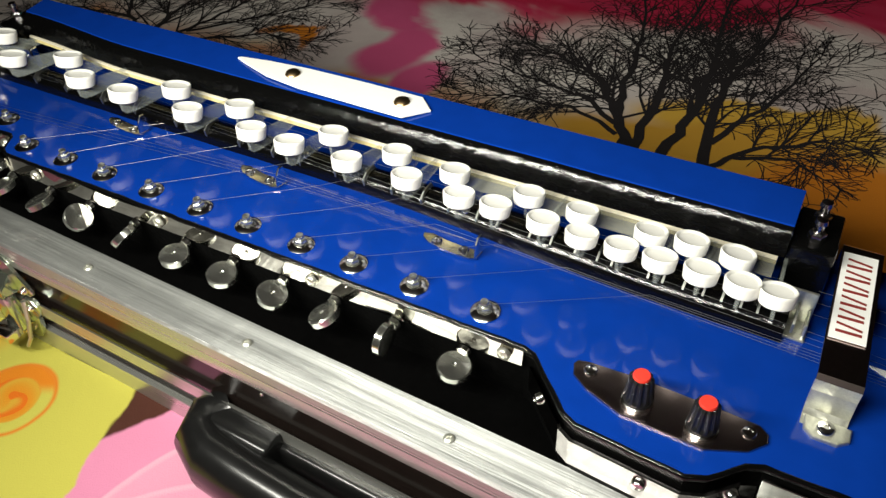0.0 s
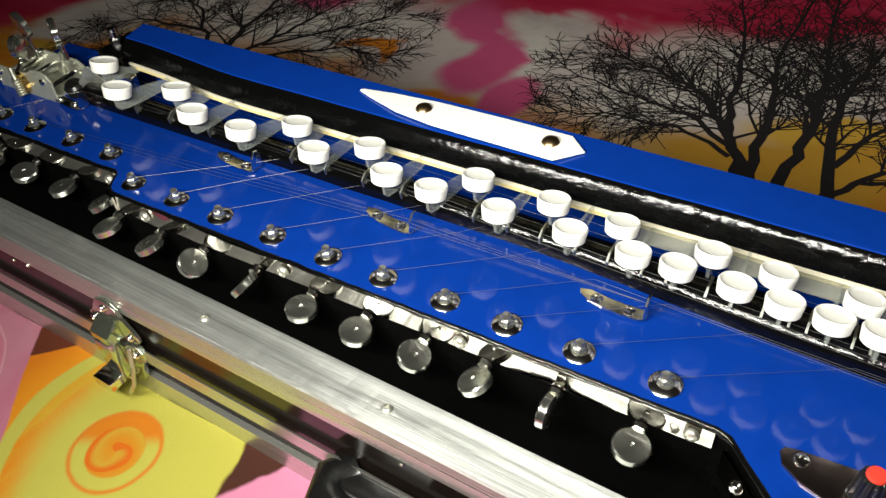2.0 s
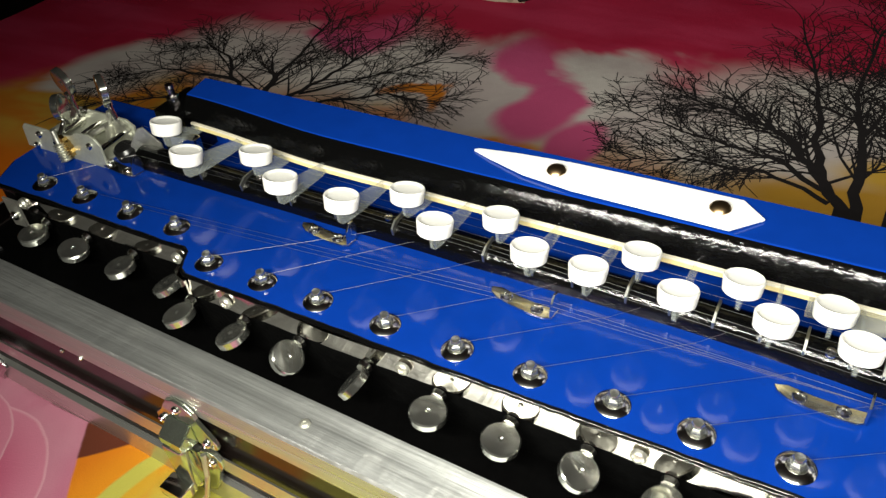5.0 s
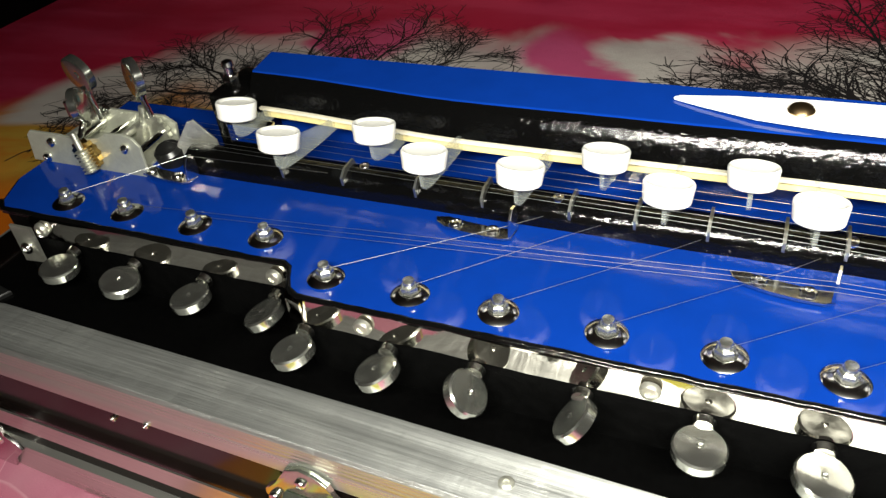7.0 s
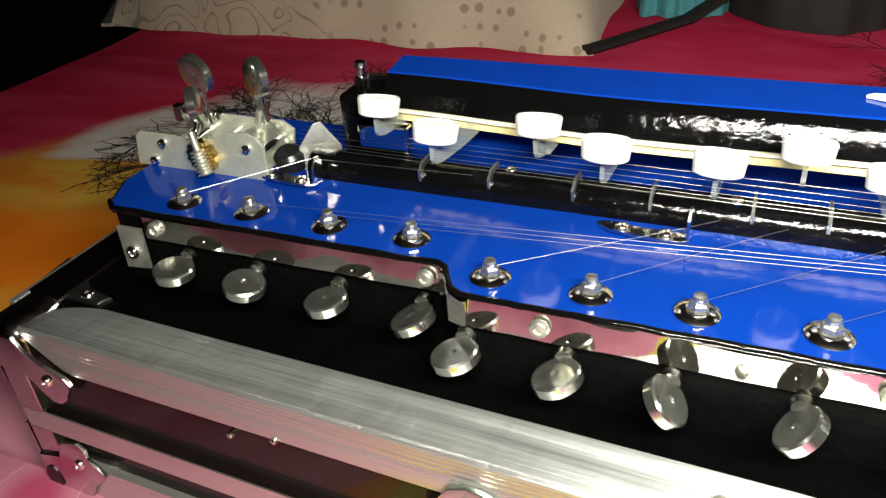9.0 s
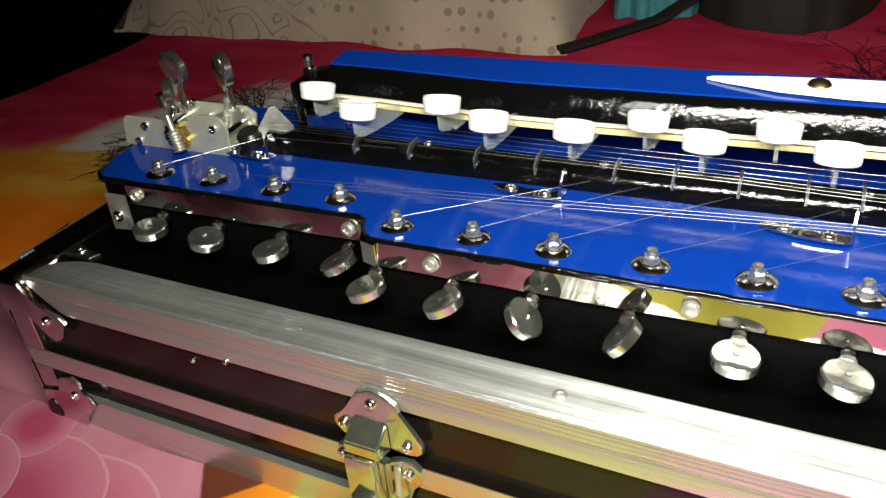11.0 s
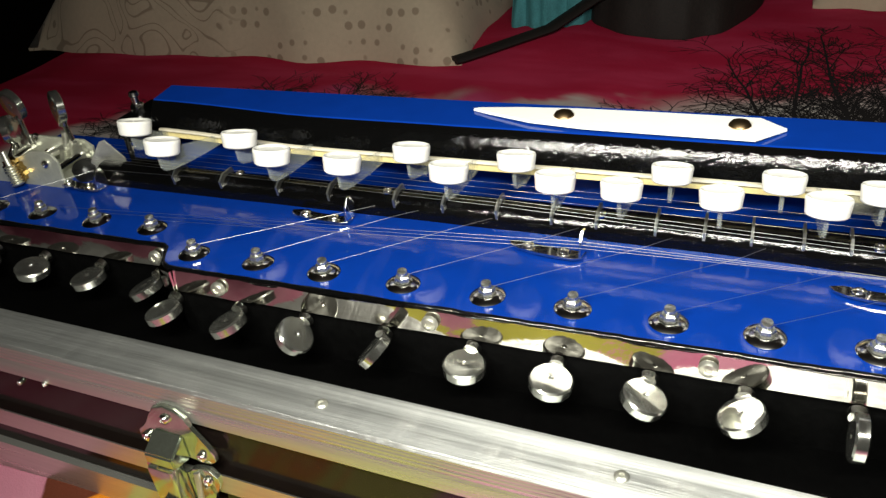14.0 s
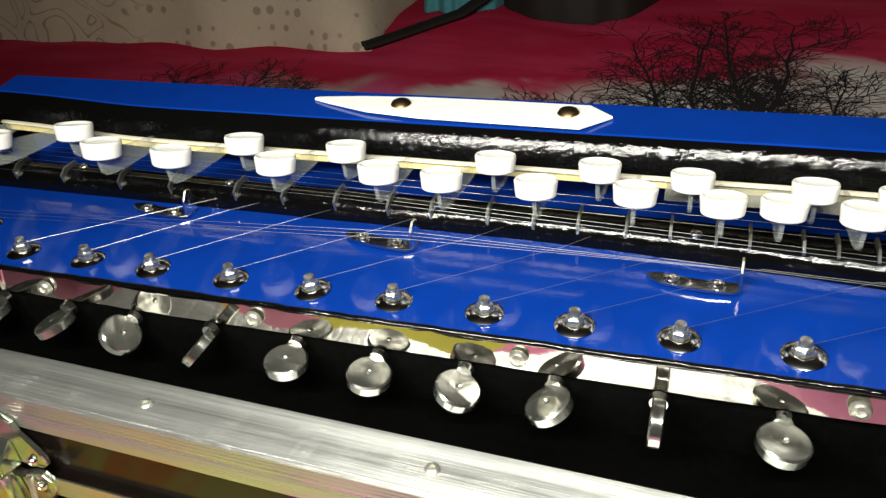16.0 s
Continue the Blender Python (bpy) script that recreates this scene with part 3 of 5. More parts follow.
printed_tree(((0.0046, ((-0.205, 0.200), (-0.215, 0.260), (-0.232, 0.320), (-0.245, 0.400))),
              (0.0034, ((-0.205, 0.215), (-0.190, 0.280), (-0.180, 0.340), (-0.165, 0.420))),
              (0.0028, ((-0.207, 0.230), (-0.160, 0.275), (-0.120, 0.300), (-0.075, 0.302))),
              (0.0026, ((-0.210, 0.235), (-0.260, 0.280), (-0.300, 0.315), (-0.345, 0.330))),
              (0.0022, ((-0.190, 0.275), (-0.140, 0.330), (-0.105, 0.375))),
              (0.0020, ((-0.255, 0.275), (-0.330, 0.270), (-0.380, 0.215))),
              (0.0020, ((-0.207, 0.215), (-0.270, 0.235), (-0.330, 0.200), (-0.350, 0.150)))), (-0.225, 0.300, 0.180, 0.180), 5)


# ---- the flight case under the instrument ----
CASE = Matrix.Translation((0, -0.0395, 0)) @ pose(0, 0, 0, 0, 0, -1.8)
case = thing("instrument_case", "black flight case with aluminium edges standing on the bedsheet", "case", CASE)
CL, CR, CD = -0.163, 0.52, 0.158   # ends and depth of the case
part("case_body", box(B(), CL + 0.002, CR - 0.002, 0.0022, CD - 0.002, 0.006, 0.0785, 0.001), BROWN_PANEL, case, "dark laminate case wall")
part("top_board", box(B(), CL + 0.004, CR - 0.004, 0.017, CD - 0.004, 0.0785, 0.0800), BLACK_BOARD, case, "matt black top board")
bm = B()
loops = []
for k in range(15):   # the rail is cut round at the case corner
    s = min(1.0, k / 10)
    xf = CL + 0.0180 + 0.0180 * s if k <= 10 else CL + 0.036 + (CR - 0.01 - CL - 0.036) * (k - 10) / 4
    xi = xf if k > 10 else (1 - s) ** 2 * (CL + 0.0165) + 2 * s * (1 - s) * (CL + 0.0120) + s * s * (CL + 0.036)
    yi = 0.0195 if k > 10 else (1 - s) ** 2 * 0.0026 + 2 * s * (1 - s) * 0.0165 + s * s * 0.0195
    low = 0.0700 + 0.0122 * (1 - s) ** 1.3
    face = [(0.0, low)] + [(y, max(low, z)) for z0 in (0.0770, 0.0789, 0.0805, 0.0818) for y, z in ((0.0, z0), (0.00012, z0 + 0.0002), (0.00012, z0 + 0.0003), (0.0, z0 + 0.0005))]
    ring = [(xf, y, z + 0.00001 * n) for n, (y, z) in enumerate(face)] + [(xf, 0, 0.0832), (xf, 0.0010, 0.0845), (xi, yi, 0.0818), (xi, yi - 0.0004, 0.0802), (xf + 0.0006, 0.0013, 0.0815), (xf, 0.0013, low)]
    loops.append([bm.verts.new(v) for v in ring])
for a, b in zip(loops, loops[1:]):
    for j in range(len(a)):
        bm.faces.new((a[j], b[j], b[(j + 1) % len(a)], a[(j + 1) % len(a)]))
bm.faces.new(loops[0]), bm.faces.new(loops[-1][::-1])
rail = part("rim", bm, ALU, case, "brushed aluminium edge rail", True)
rail.data.materials.append(ALU_SIDE)
for p in rail.data.polygons:   # the upright face is smoother than the top
    if abs(p.normal.y) > 0.85 and p.center.y < 0.002:
        p.material_index = 1
part("rim", profile_x(B(), [(0, 0.040), (0, 0.0475), (-0.0012, 0.0485), (-0.0012, 0.0395)], CL + 0.004, CR - 0.004), ALU_SIDE, case, "narrow aluminium closing rail")
part("rim", profile_x(B(), [(-0.0008, 0.004), (-0.0008, 0.0265), (0.0022, 0.0265), (0.0022, 0.004)], CL + 0.004, CR - 0.004), ALU_SIDE, case, "aluminium bottom rail")
part("rim", box(B(), CL + 0.01, CR - 0.01, CD - 0.0195, CD, 0.0800, 0.0835, 0.001), ALU, case)
# end rails: upright at the corner and along the top
part("end_rail", box(B(), CL, CL + 0.016, 0.018, CD - 0.018, 0.0798, 0.0822, 0.0008), DARK_REFLECTION, case, "dull aluminium end rail")
part("end_rail", box(B(), CL - 0.0008, CL + 0.0022, 0.012, CD - 0.012, 0.068, 0.0822, 0.0006), ALU, case)
part("end_rail", box(B(), CL - 0.0008, CL + 0.0020, 0.0005, CD - 0.006, 0.0395, 0.0485, 0.0004), ALU, case)
for z0, z1 in ((0.0475, 0.0670), (0.0270, 0.0395)):
    part("corner_post", box(B(), CL + 0.0035, CL + 0.0140, -0.0012, 0.0022, z0, z1, 0.0004), PRESSED, case, "upright aluminium corner strip")


def corner(outline, rivet, hole=None):
    """A pressed metal case corner with rounded lobes and a domed rivet, wrapped round the end of the case."""
    bm = B()
    up = Matrix(((1, 0, 0, CL), (0, 0, -1, -0.0010), (0, 1, 0, 0), (0, 0, 0, 1)))
    prism(bm, outline, 0.0, 0.0014, up, 0.0005)
    zs = [v for u, v in outline]
    end = [(0.0, min(zs)), (0.020, min(zs) + 0.004), (0.022, (min(zs) + max(zs)) / 2), (0.019, max(zs) - 0.003), (0.0, max(zs))]
    side = Matrix(((0, 0, -1, CL + 0.0010), (1, 0, 0, -0.0004), (0, 1, 0, 0), (0, 0, 0, 1)))
    prism(bm, end, 0.0, 0.0016, side, 0.0005)
    cap = part("case_corner", bm, PRESSED, case, "pressed steel case corner with rounded lobes", True)
    part("rivet", screw_head(B(), (CL + rivet[0], -0.0024, rivet[1]), (0, -1, 0), 0.0021, 0.0014), CHROME, cap, "domed steel rivet", True)
    if hole:
        part("hole", prism(B(), [(hole[0] + 0.0036 * math.cos(2 * math.pi * k / 16), hole[1] + 0.0058 * math.sin(2 * math.pi * k / 16)) for k in range(16)], 0.0014, 0.0017, up), KNOB, cap, "dark oval hole")
    return cap


top_cap = corner([(0.0005, 0.0670), (0.0010, 0.0800), (0.0165, 0.0815), (0.0185, 0.0775), (0.0250, 0.0728), (0.0345, 0.0700), (0.0365, 0.0675), (0.0345, 0.0652), (0.0335, 0.0630), (0.0318, 0.0600),
                  (0.0290, 0.0578), (0.0255, 0.0574), (0.0225, 0.0592), (0.0190, 0.0640), (0.0165, 0.0672)], (0.0262, 0.0668))
part("dome", box(B(), CL - 0.0010, CL + 0.0165, -0.0016, 0.0230, 0.0660, 0.0825, 0.0055, 4), PRESSED, top_cap, smooth=True)
corner([(0.0010, 0.0045), (0.0030, 0.0262), (0.0148, 0.0280), (0.0160, 0.0345), (0.0195, 0.0368), (0.0260, 0.0385), (0.0288, 0.0365), (0.0282, 0.0320), (0.0325, 0.0292), (0.0345, 0.0258),
        (0.0325, 0.0232), (0.0268, 0.0185), (0.0240, 0.0125), (0.0205, 0.0092), (0.0150, 0.0050)], (0.0241, 0.0286), (0.0062, 0.0150))
bm = B()
prism(bm, [(CL - 0.0010, 0.0225), (CL + 0.0140, 0.0215), (CL + 0.0300, 0.0212), (CL + 0.0320, 0.0255), (CL + 0.0170, 0.0275), (CL + 0.0130, 0.0400), (CL - 0.0030, 0.0400)], 0.0790, 0.0820, None, 0.0008)
top_corner = part("case_corner", bm, KNOB, case, "black metal top corner")
part("rivet", screw_head(B(), (CL + 0.0235, 0.0238, 0.0820), (0, 0, 1), 0.0024, 0.0012), CHROME, top_corner, "domed steel rivet", True)
for x in (0.0635, 0.1555, 0.2475, 0.34, -0.03):
    if x > 0:
        part("screw", screw_head(B(), (x, 0.0090, 0.0834), (0, -0.12, 1), 0.0021, 0.0010), STEEL, case, "cross-head rail screw", True)
for x, z in ((-0.068, 0.0645), (-0.0505, 0.0700), (0.165, 0.0655)):
    part("rivet", screw_head(B(), (x, 0.0015 if z < 0.066 else -0.0002, z), (0, -1, 0), 0.0011, 0.0010), CHROME, case, "tiny bright rivet", True)


def latch(x):
    """A draw latch: keeper plate above, hooked lever below."""
    up = Matrix(((1, 0, 0, x), (0, 0, -1, -0.0006), (0, 1, 0, 0), (0, 0, 0, 1)))
    bm = B()
    prism(bm, [(-0.0057, 0.0718), (-0.0038, 0.0750), (0.0012, 0.0770), (0.0060, 0.0758), (0.0097, 0.0733), (0.0108, 0.0692), (0.0154, 0.0630), (0.0174, 0.0592), (0.0172, 0.0562), (0.0152, 0.0544), (0.0110, 0.0540),
               (0.0040, 0.0560), (-0.0080, 0.0545), (-0.0115, 0.0562), (-0.0139, 0.0597), (-0.0136, 0.0622), (-0.0120, 0.0640), (-0.0081, 0.0669)], 0.0, 0.0018, up, 0.0005)
    plate = part("latch", bm, ZINC, case, "pale zinc plated draw latch", True)
    bm = B()   # the keeper folds out of the plate as a wedge
    for a, b in zip(*[[bm.verts.new((x + u, y, z)) for y, z in ((-0.0022, 0.0655), (-0.0098, 0.0605), (-0.0098, 0.0560), (-0.0022, 0.0540))] for u in (-0.0062, 0.0062)]):
        pass
    bm.verts.ensure_lookup_table()
    for f in ((0, 1, 2, 3), (4, 5, 6, 7), (0, 1, 5, 4), (1, 2, 6, 5), (2, 3, 7, 6), (3, 0, 4, 7)):
        bm.faces.new([bm.verts[k] for k in f])
    bmesh.ops.bevel(bm, geom=bm.edges[:], offset=0.0006, segments=2, affect="EDGES")
    part("keeper", bm, ZINC, plate, smooth=True)
    bm = B()
    prism(bm, [(-0.0150, 0.0470), (-0.0140, 0.0498), (-0.0118, 0.0506), (-0.0100, 0.0490), (-0.0085, 0.0462), (0.0010, 0.0450), (0.0054, 0.0495), (0.0095, 0.0510), (0.0131, 0.0510), (0.0160, 0.0482), (0.0162, 0.0450),
               (0.0145, 0.0412), (0.0123, 0.0395), (0.0091, 0.0290), (0.0050, 0.0215), (0.0000, 0.0190), (-0.0060, 0.0195), (-0.0085, 0.0240), (-0.0120, 0.0420)], 0.0, 0.0024, up, 0.0006)
    part("lever", bm, ZINC, plate, smooth=True)
    bm = B()
    box(bm, x - 0.0075, x + 0.0030, -0.0098, -0.0030, 0.0300, 0.0535, 0.0010, 2)
    part("lever_block", bm, ZINC, plate, smooth=True)
    part("slot", box(B(), x + 0.0052, x + 0.0060, -0.0032, -0.0029, 0.0365, 0.0415), KNOB, plate)
    part("slot", box(B(), x + 0.0056, x + 0.0066, -0.0032, -0.0029, 0.0455, 0.0480), KNOB, plate)
    bm = B()
    box(bm, x - 0.0095, x + 0.0030, -0.0175, -0.0090, 0.0285, 0.0340, 0.0008, 2, None)
    part("finger_tab", bm, CHROME, plate, "bright bent finger tab", True)
    bm = B()
    tube(bm, [(x + 0.0085, -0.004, 0.050), (x + 0.0095, -0.0065, 0.040), (x + 0.0075, -0.0090, 0.028), (x + 0.0020, -0.0100, 0.020)], 0.0011, 8)
    part("wire_hook", bm, STEEL, plate, smooth=True)
    for dx, z in ((0.0014, 0.0719), (-0.0100, 0.0608), (0.0125, 0.0578), (-0.0120, 0.0475), (0.0122, 0.0468), (-0.0045, 0.0215)):
        part("rivet", screw_head(B(), (x + dx, -0.0027 if z > 0.05 else -0.0036, z), (0, -1, 0), 0.0019, 0.0014), CHROME, plate, smooth=True)


latch(0.0062)


def handle():
    """A padded carrying handle: thick rounded grip on two brackets, over a dark backing dish."""
    x0, x1, out = 0.1365, 0.315, -0.0190
    path = [(x0 + 0.004, 0.002), (x0 - 0.002, -0.006), (x0 + 0.001, -0.014), (x0 + 0.012, out), (x0 + 0.030, out - 0.001), (x0 + 0.060, out - 0.002), (x0 + 0.091, out - 0.002),
            (x1 - 0.060, out - 0.002), (x1 - 0.030, out - 0.001), (x1 - 0.012, out), (x1 - 0.001, -0.014), (x1 + 0.002, -0.006), (x1 - 0.004, 0.002)]
    grip = part("handle", tube(B(), [(x, y, 0.0330) for x, y in path], 0.0122, 20, 1.30), HANDLE, case, "thick glossy black carrying handle", True)
    dish = B()
    box(dish, x0 - 0.004, x1 + 0.004, -0.0050, 0.0012, 0.0080, 0.0405, 0.0024, 3)
    part("back_plate", dish, HANDLE, grip, "glossy black handle dish", True)
    for x in (x0 + 0.006, x1 - 0.006):
        inward = 1 if x < 0.2 else -1
        part("bracket", box(B(), min(x - inward * 0.008, x + inward * 0.030), max(x - inward * 0.008, x + inward * 0.030), -0.0125, 0.001, 0.016, 0.0468, 0.0025, 3), HANDLE, grip, smooth=True)


handle()


# ---- the bulbul tarang ----
DECK = 0.1085
tarang = thing("bulbul_tarang", "blue and black keyed zither with white buttons on its case", "zither")
R0, R1 = -0.136, 0.470
FRONT = [(R0, 0.0065), (R0 + 0.004, 0.0030), (-0.0165, 0.0030), (-0.0135, 0.0015), (-0.0085, -0.0070), (-0.0050, -0.0090), (0.262, -0.0090), (0.2665, -0.0105),
         (0.2840, -0.0280), (0.2890, -0.0305), (0.3240, -0.0330), (0.3300, -0.0305), (0.3390, -0.0215), (0.3440, -0.0195), (R1, -0.0195)]
part("soundbox", prism(B(), [(x, y + 0.0012) for x, y in FRONT] + [(R1 - 0.001, 0.0808), (R0 - 0.004, 0.0808), (R0 - 0.004, 0.0205)], 0.0800, DECK - 0.0006), BLACK_EDGE, tarang, "black painted wooden soundbox")
part("edge_binding", prism(B(), [(x, y - 0.0004) for x, y in FRONT] + [(R1, 0.0822), (R0 - 0.0062, 0.0822), (R0 - 0.0062, 0.0200)], DECK - 0.0016, DECK - 0.0004), BLACK_GLOSS, tarang, "uneven black edge binding")
inset = [(x + (0.0008 if x < -0.13 else 0), y + 0.0007) for x, y in FRONT] + [(R1 - 0.001, 0.081), (R0 - 0.005, 0.081), (R0 - 0.005, 0.0203)]
part("deck", prism(B(), inset, DECK - 0.0004, DECK + 0.0004, None, 0.0002), BLUE, tarang, "glossy royal blue deck")

# a hand-brushed bead of black enamel along the front edge of the deck
bead = []
for (ax0, ay0), (ax1, ay1) in zip(FRONT, FRONT[1:]):
    steps = max(1, int(math.hypot(ax1 - ax0, ay1 - ay0) / 0.004))
    for k in range(steps):
        px, py = ax0 + (ax1 - ax0) * k / steps, ay0 + (ay1 - ay0) * k / steps
        bead.append((px, py + 0.00035 + 0.00035 * noise.noise((px * 170, py * 170, 1.0)), DECK - 0.0004 + 0.0003 * noise.noise((px * 120, py * 120, 6.0))))
part("edge_bead", tube(B(), bead, 0.00105, 10), BLACK_GLOSS, tarang, "uneven glossy black edge bead", True)


def wavy_plate(x0, x1, y, z0, z1):
    """A thin mirror-bright strip that is slightly dented."""
    bm = B()
    n = max(4, int((x1 - x0) / 0.006))
    front, back = [], []
    for k in range(n + 1):
        x = x0 + (x1 - x0) * k / n
        col = [(x, y - 0.0008 + (0.0006 - 0.0013 * noise.noise((x * 22, 0.0, 4.0))) * (z - z0) / (z1 - z0) + 0.0005 * noise.noise((x * 70, z * 60, 2.0)), z) for z in (z0, (z0 + z1) / 2, z1)]
        front.append([bm.verts.new(c) for c in col])
        back.append([bm.verts.new((c[0], y + 0.0014, c[2])) for c in col])
    for g in (front, back):
        for a, b in zip(g, g[1:]):
            for j in range(2):
                bm.faces.new((a[j], b[j], b[j + 1], a[j + 1]))
    for a, b, c, d in zip(front, front[1:], back, back[1:]):
        bm.faces.new((a[2], b[2], d[2], c[2])), bm.faces.new((a[0], c[0], d[0], b[0]))
    for f, k in ((front[0], back[0]), (front[-1], back[-1])):
        for j in range(2):
            bm.faces.new((f[j], f[j + 1], k[j + 1], k[j]))
    return bm


plate_a = part("tuner_plate", wavy_plate(-0.1185, -0.0140, 0.0022, 0.1000, 0.1078), MIRROR, tarang, "mirror-bright steel tuner strip", True)
plate_b = part("tuner_plate", wavy_plate(-0.0030, 0.2620, -0.0096, 0.1000, 0.1080), MIRROR, tarang, "mirror-bright steel tuner strip", True)
for x, y, p in ((-0.1135, 0.0014, plate_a), (-0.0195, 0.0014, plate_a), (0.0165, -0.0106, plate_b), (0.0935, -0.0106, plate_b), (0.1735, -0.0106, plate_b), (0.2555, -0.0106, plate_b)):
    part("screw", screw_head(B(), (x, y - 0.0004, 0.1043), (0, -1, 0), 0.0026, 0.0016), STEEL, p, "cross-head screw", True)
# corner plates, the cranked guard at the deck's step and the thin end guard
bm = B()
prism(bm, [(-0.0148, 0.0008), (-0.0125, 0.0004), (-0.0075, -0.0085), (-0.0030, -0.0102), (-0.0030, -0.0112), (-0.0085, -0.0096), (-0.0135, -0.0004), (-0.0148, -0.0002)], 0.1000, 0.1078)
part("step_plate", bm, MIRROR, tarang, "mirror-bright steel corner strip")
bm = B()
prism(bm, [(0.2655, -0.0115), (0.2832, -0.0290), (0.2840, -0.0280), (0.2663, -0.0108)], 0.0905, 0.1030)
guard = part("corner_guard", bm, MIRROR, tarang, "bright strips round the widened corner")
bm = B()
prism(bm, [(0.2832, -0.0290), (0.2880, -0.0318), (0.3240, -0.0345), (0.3310, -0.0318), (0.3395, -0.0232), (0.3440, -0.0212), (0.3440, -0.0200), (0.3390, -0.0222), (0.3304, -0.0308), (0.3240, -0.0333), (0.2884, -0.0306), (0.2840, -0.0280)], 0.0885, 0.1010)
part("front_strip", bm, PRESSED, guard, "brushed aluminium front strip")
for x, y, n in ((0.272, -0.0180, (-0.7, -0.7, 0)), (0.312, -0.0340, (0.07, -1, 0)), (0.338, -0.0250, (0.7, -0.7, 0))):
    part("screw", screw_head(B(), (x, y, 0.0968), n, 0.0024, 0.0016), CHROME, guard, smooth=True)
bm = B()
box(bm, 0.3445, R1, -0.0212, -0.0198, 0.0935, 0.1045, 0.0003)
part("tuner_plate", bm, CHROME, tarang)
bm = B()
prism(bm, [(0, 0), (0.010, 0.001), (0.0105, 0.016), (0.0005, 0.016)], 0, 0.001, Matrix(((1, 0, 0, -0.1315), (0, 0, -1, 0.0026), (0, 1, 0, 0.0865), (0, 0, 0, 1))))
endp = part("end_bracket", bm, STEEL, tarang, "small steel end bracket")
part("screw", screw_head(B(), (-0.1265, 0.0014, 0.0935), (0, -1, 0), 0.0025, 0.0016), CHROME, endp, smooth=True)

# tuning pegs: a flat round button set edge-on on a short shaft, each turned its own way
PEG_X = [-0.109, -0.083, -0.055, -0.028, 0.0, 0.0265, 0.052, 0.0805, 0.1085, 0.1345, 0.1615, 0.1865, 0.2135, 0.243]
TURN = [4, 12, -8, -22, -14, -20, 48, -47, 3, 8, 22, -24, -88, 6]
for i, (x, a) in enumerate(zip(PEG_X, TURN)):
    row_b = i > 3
    y0 = -0.0102 if row_b else 0.0016
    xb, zb = x + ((-0.0020 if i in (8, 9) else -0.0033) if row_b else 0.0068 + 0.0003 * i), 0.0962 if row_b else 0.0956
    bm = B()
    rod(bm, (xb, y0, zb + 0.0008), (xb, y0 - (0.0030 if row_b else 0.0034), zb + 0.0002), 0.0012, 10)
    rod(bm, (xb, y0 - 0.0004, zb + 0.001), (xb, y0 - 0.0022, zb + 0.001), 0.0029, 14, 0.0024)
    peg = part("tuning_peg", bm, CHROME, tarang, "short chrome tuner shaft", True)
    bm = B()
    lathe(bm, [(0.0056, -0.0018), (0.0063, -0.0014), (0.0064, 0.0012), (0.0059, 0.0017), (0.0009, 0.00165), (0.0006, 0.0013), (0.0002, 0.0012)], pose(xb, y0 - (0.0082 if row_b else 0.0086), zb, 1, 0, 0) @ pose(0, 0, 0, 0, a, 0), 32)
    part("button", bm, BUTTON, peg, "turned steel button", True)

# hitch posts along the deck: domed washer, nut and bolt
for i, x in enumerate(PEG_X):
    y = 0.0 if i > 3 else 0.0118
    tilt = pose(x, y, DECK + 0.0004, random.uniform(-3, 3), random.uniform(-3, 3), random.uniform(0, 60))
    post = part("hitch_post", lathe(B(), [(0.0053, 0), (0.0055, 0.0004), (0.0050, 0.0008), (0.0039, 0.0012), (0.0030, 0.0014), (0.0026, 0.0012)], tilt, 28), WASHER, tarang, "domed chrome hitch washer", True)
    bm = B()
    lathe(bm, [(0.0025, 0.0013), (0.0026, 0.0020), (0.0025, 0.0033), (0.0021, 0.0037)], tilt, 6)
    lathe(bm, [(0.0016, 0.0034), (0.0017, 0.0050), (0.0015, 0.0055), (0.0006, 0.0056)], tilt, 14)
    part("bolt", bm, BOLT, post, "small steel bolt")

# bridges: bent strips with two screws and an upturned tab
for x, y, a in ((-0.0970, 0.0360, -4), (0.0205, 0.0335, -3), (0.1065, 0.0300, -6), (0.2030, 0.0255, -2)):
    m = pose(x, y, DECK + 0.0008, -7, 0, a)
    bm = B()
    prism(bm, [(-0.0006, 0.0012), (0.0006, -0.0012), (0.0040, -0.0032), (0.0100, -0.0044), (0.0170, -0.0047), (0.0230, -0.0042), (0.0254, -0.0026), (0.0254, 0.0022), (0.0180, 0.0012), (0.0100, 0.0014), (0.0030, 0.0026)], 0, 0.0009, m, 0.0002)
    br = part("bridge", bm, WASHER, tarang, "small bent steel string bridge")
    bm = B()
    prism(bm, [(-0.0030, 0), (0.0030, 0), (0.0028, 0.0055), (0.0012, 0.0085), (-0.0012, 0.0085), (-0.0028, 0.0055)], 0, 0.0008, m @ Matrix(((0, 0, 1, 0.0245), (1, 0, 0, 0), (0, 1, 0, 0.0009), (0, 0, 0, 1))), 0.0002)
    part("tab", bm, CHROME, br)
    for dx in (0.0070, 0.0190):
        part("screw", screw_head(B(), m @ Vector((dx, -0.0014, 0.0009)), (0, 0, 1), 0.0023, 0.0013), CHROME, br, smooth=True)

# the black fret bar with its steel frets
def bar_outline():
    pts = [(0.0385, DECK)]
    for k in range(9):
        a = math.pi * k / 8
        pts.append((0.0450 - 0.0062 * math.cos(a), DECK + 0.0030 + 0.0052 * math.sin(a)))
    return pts + [(0.0515, DECK)]


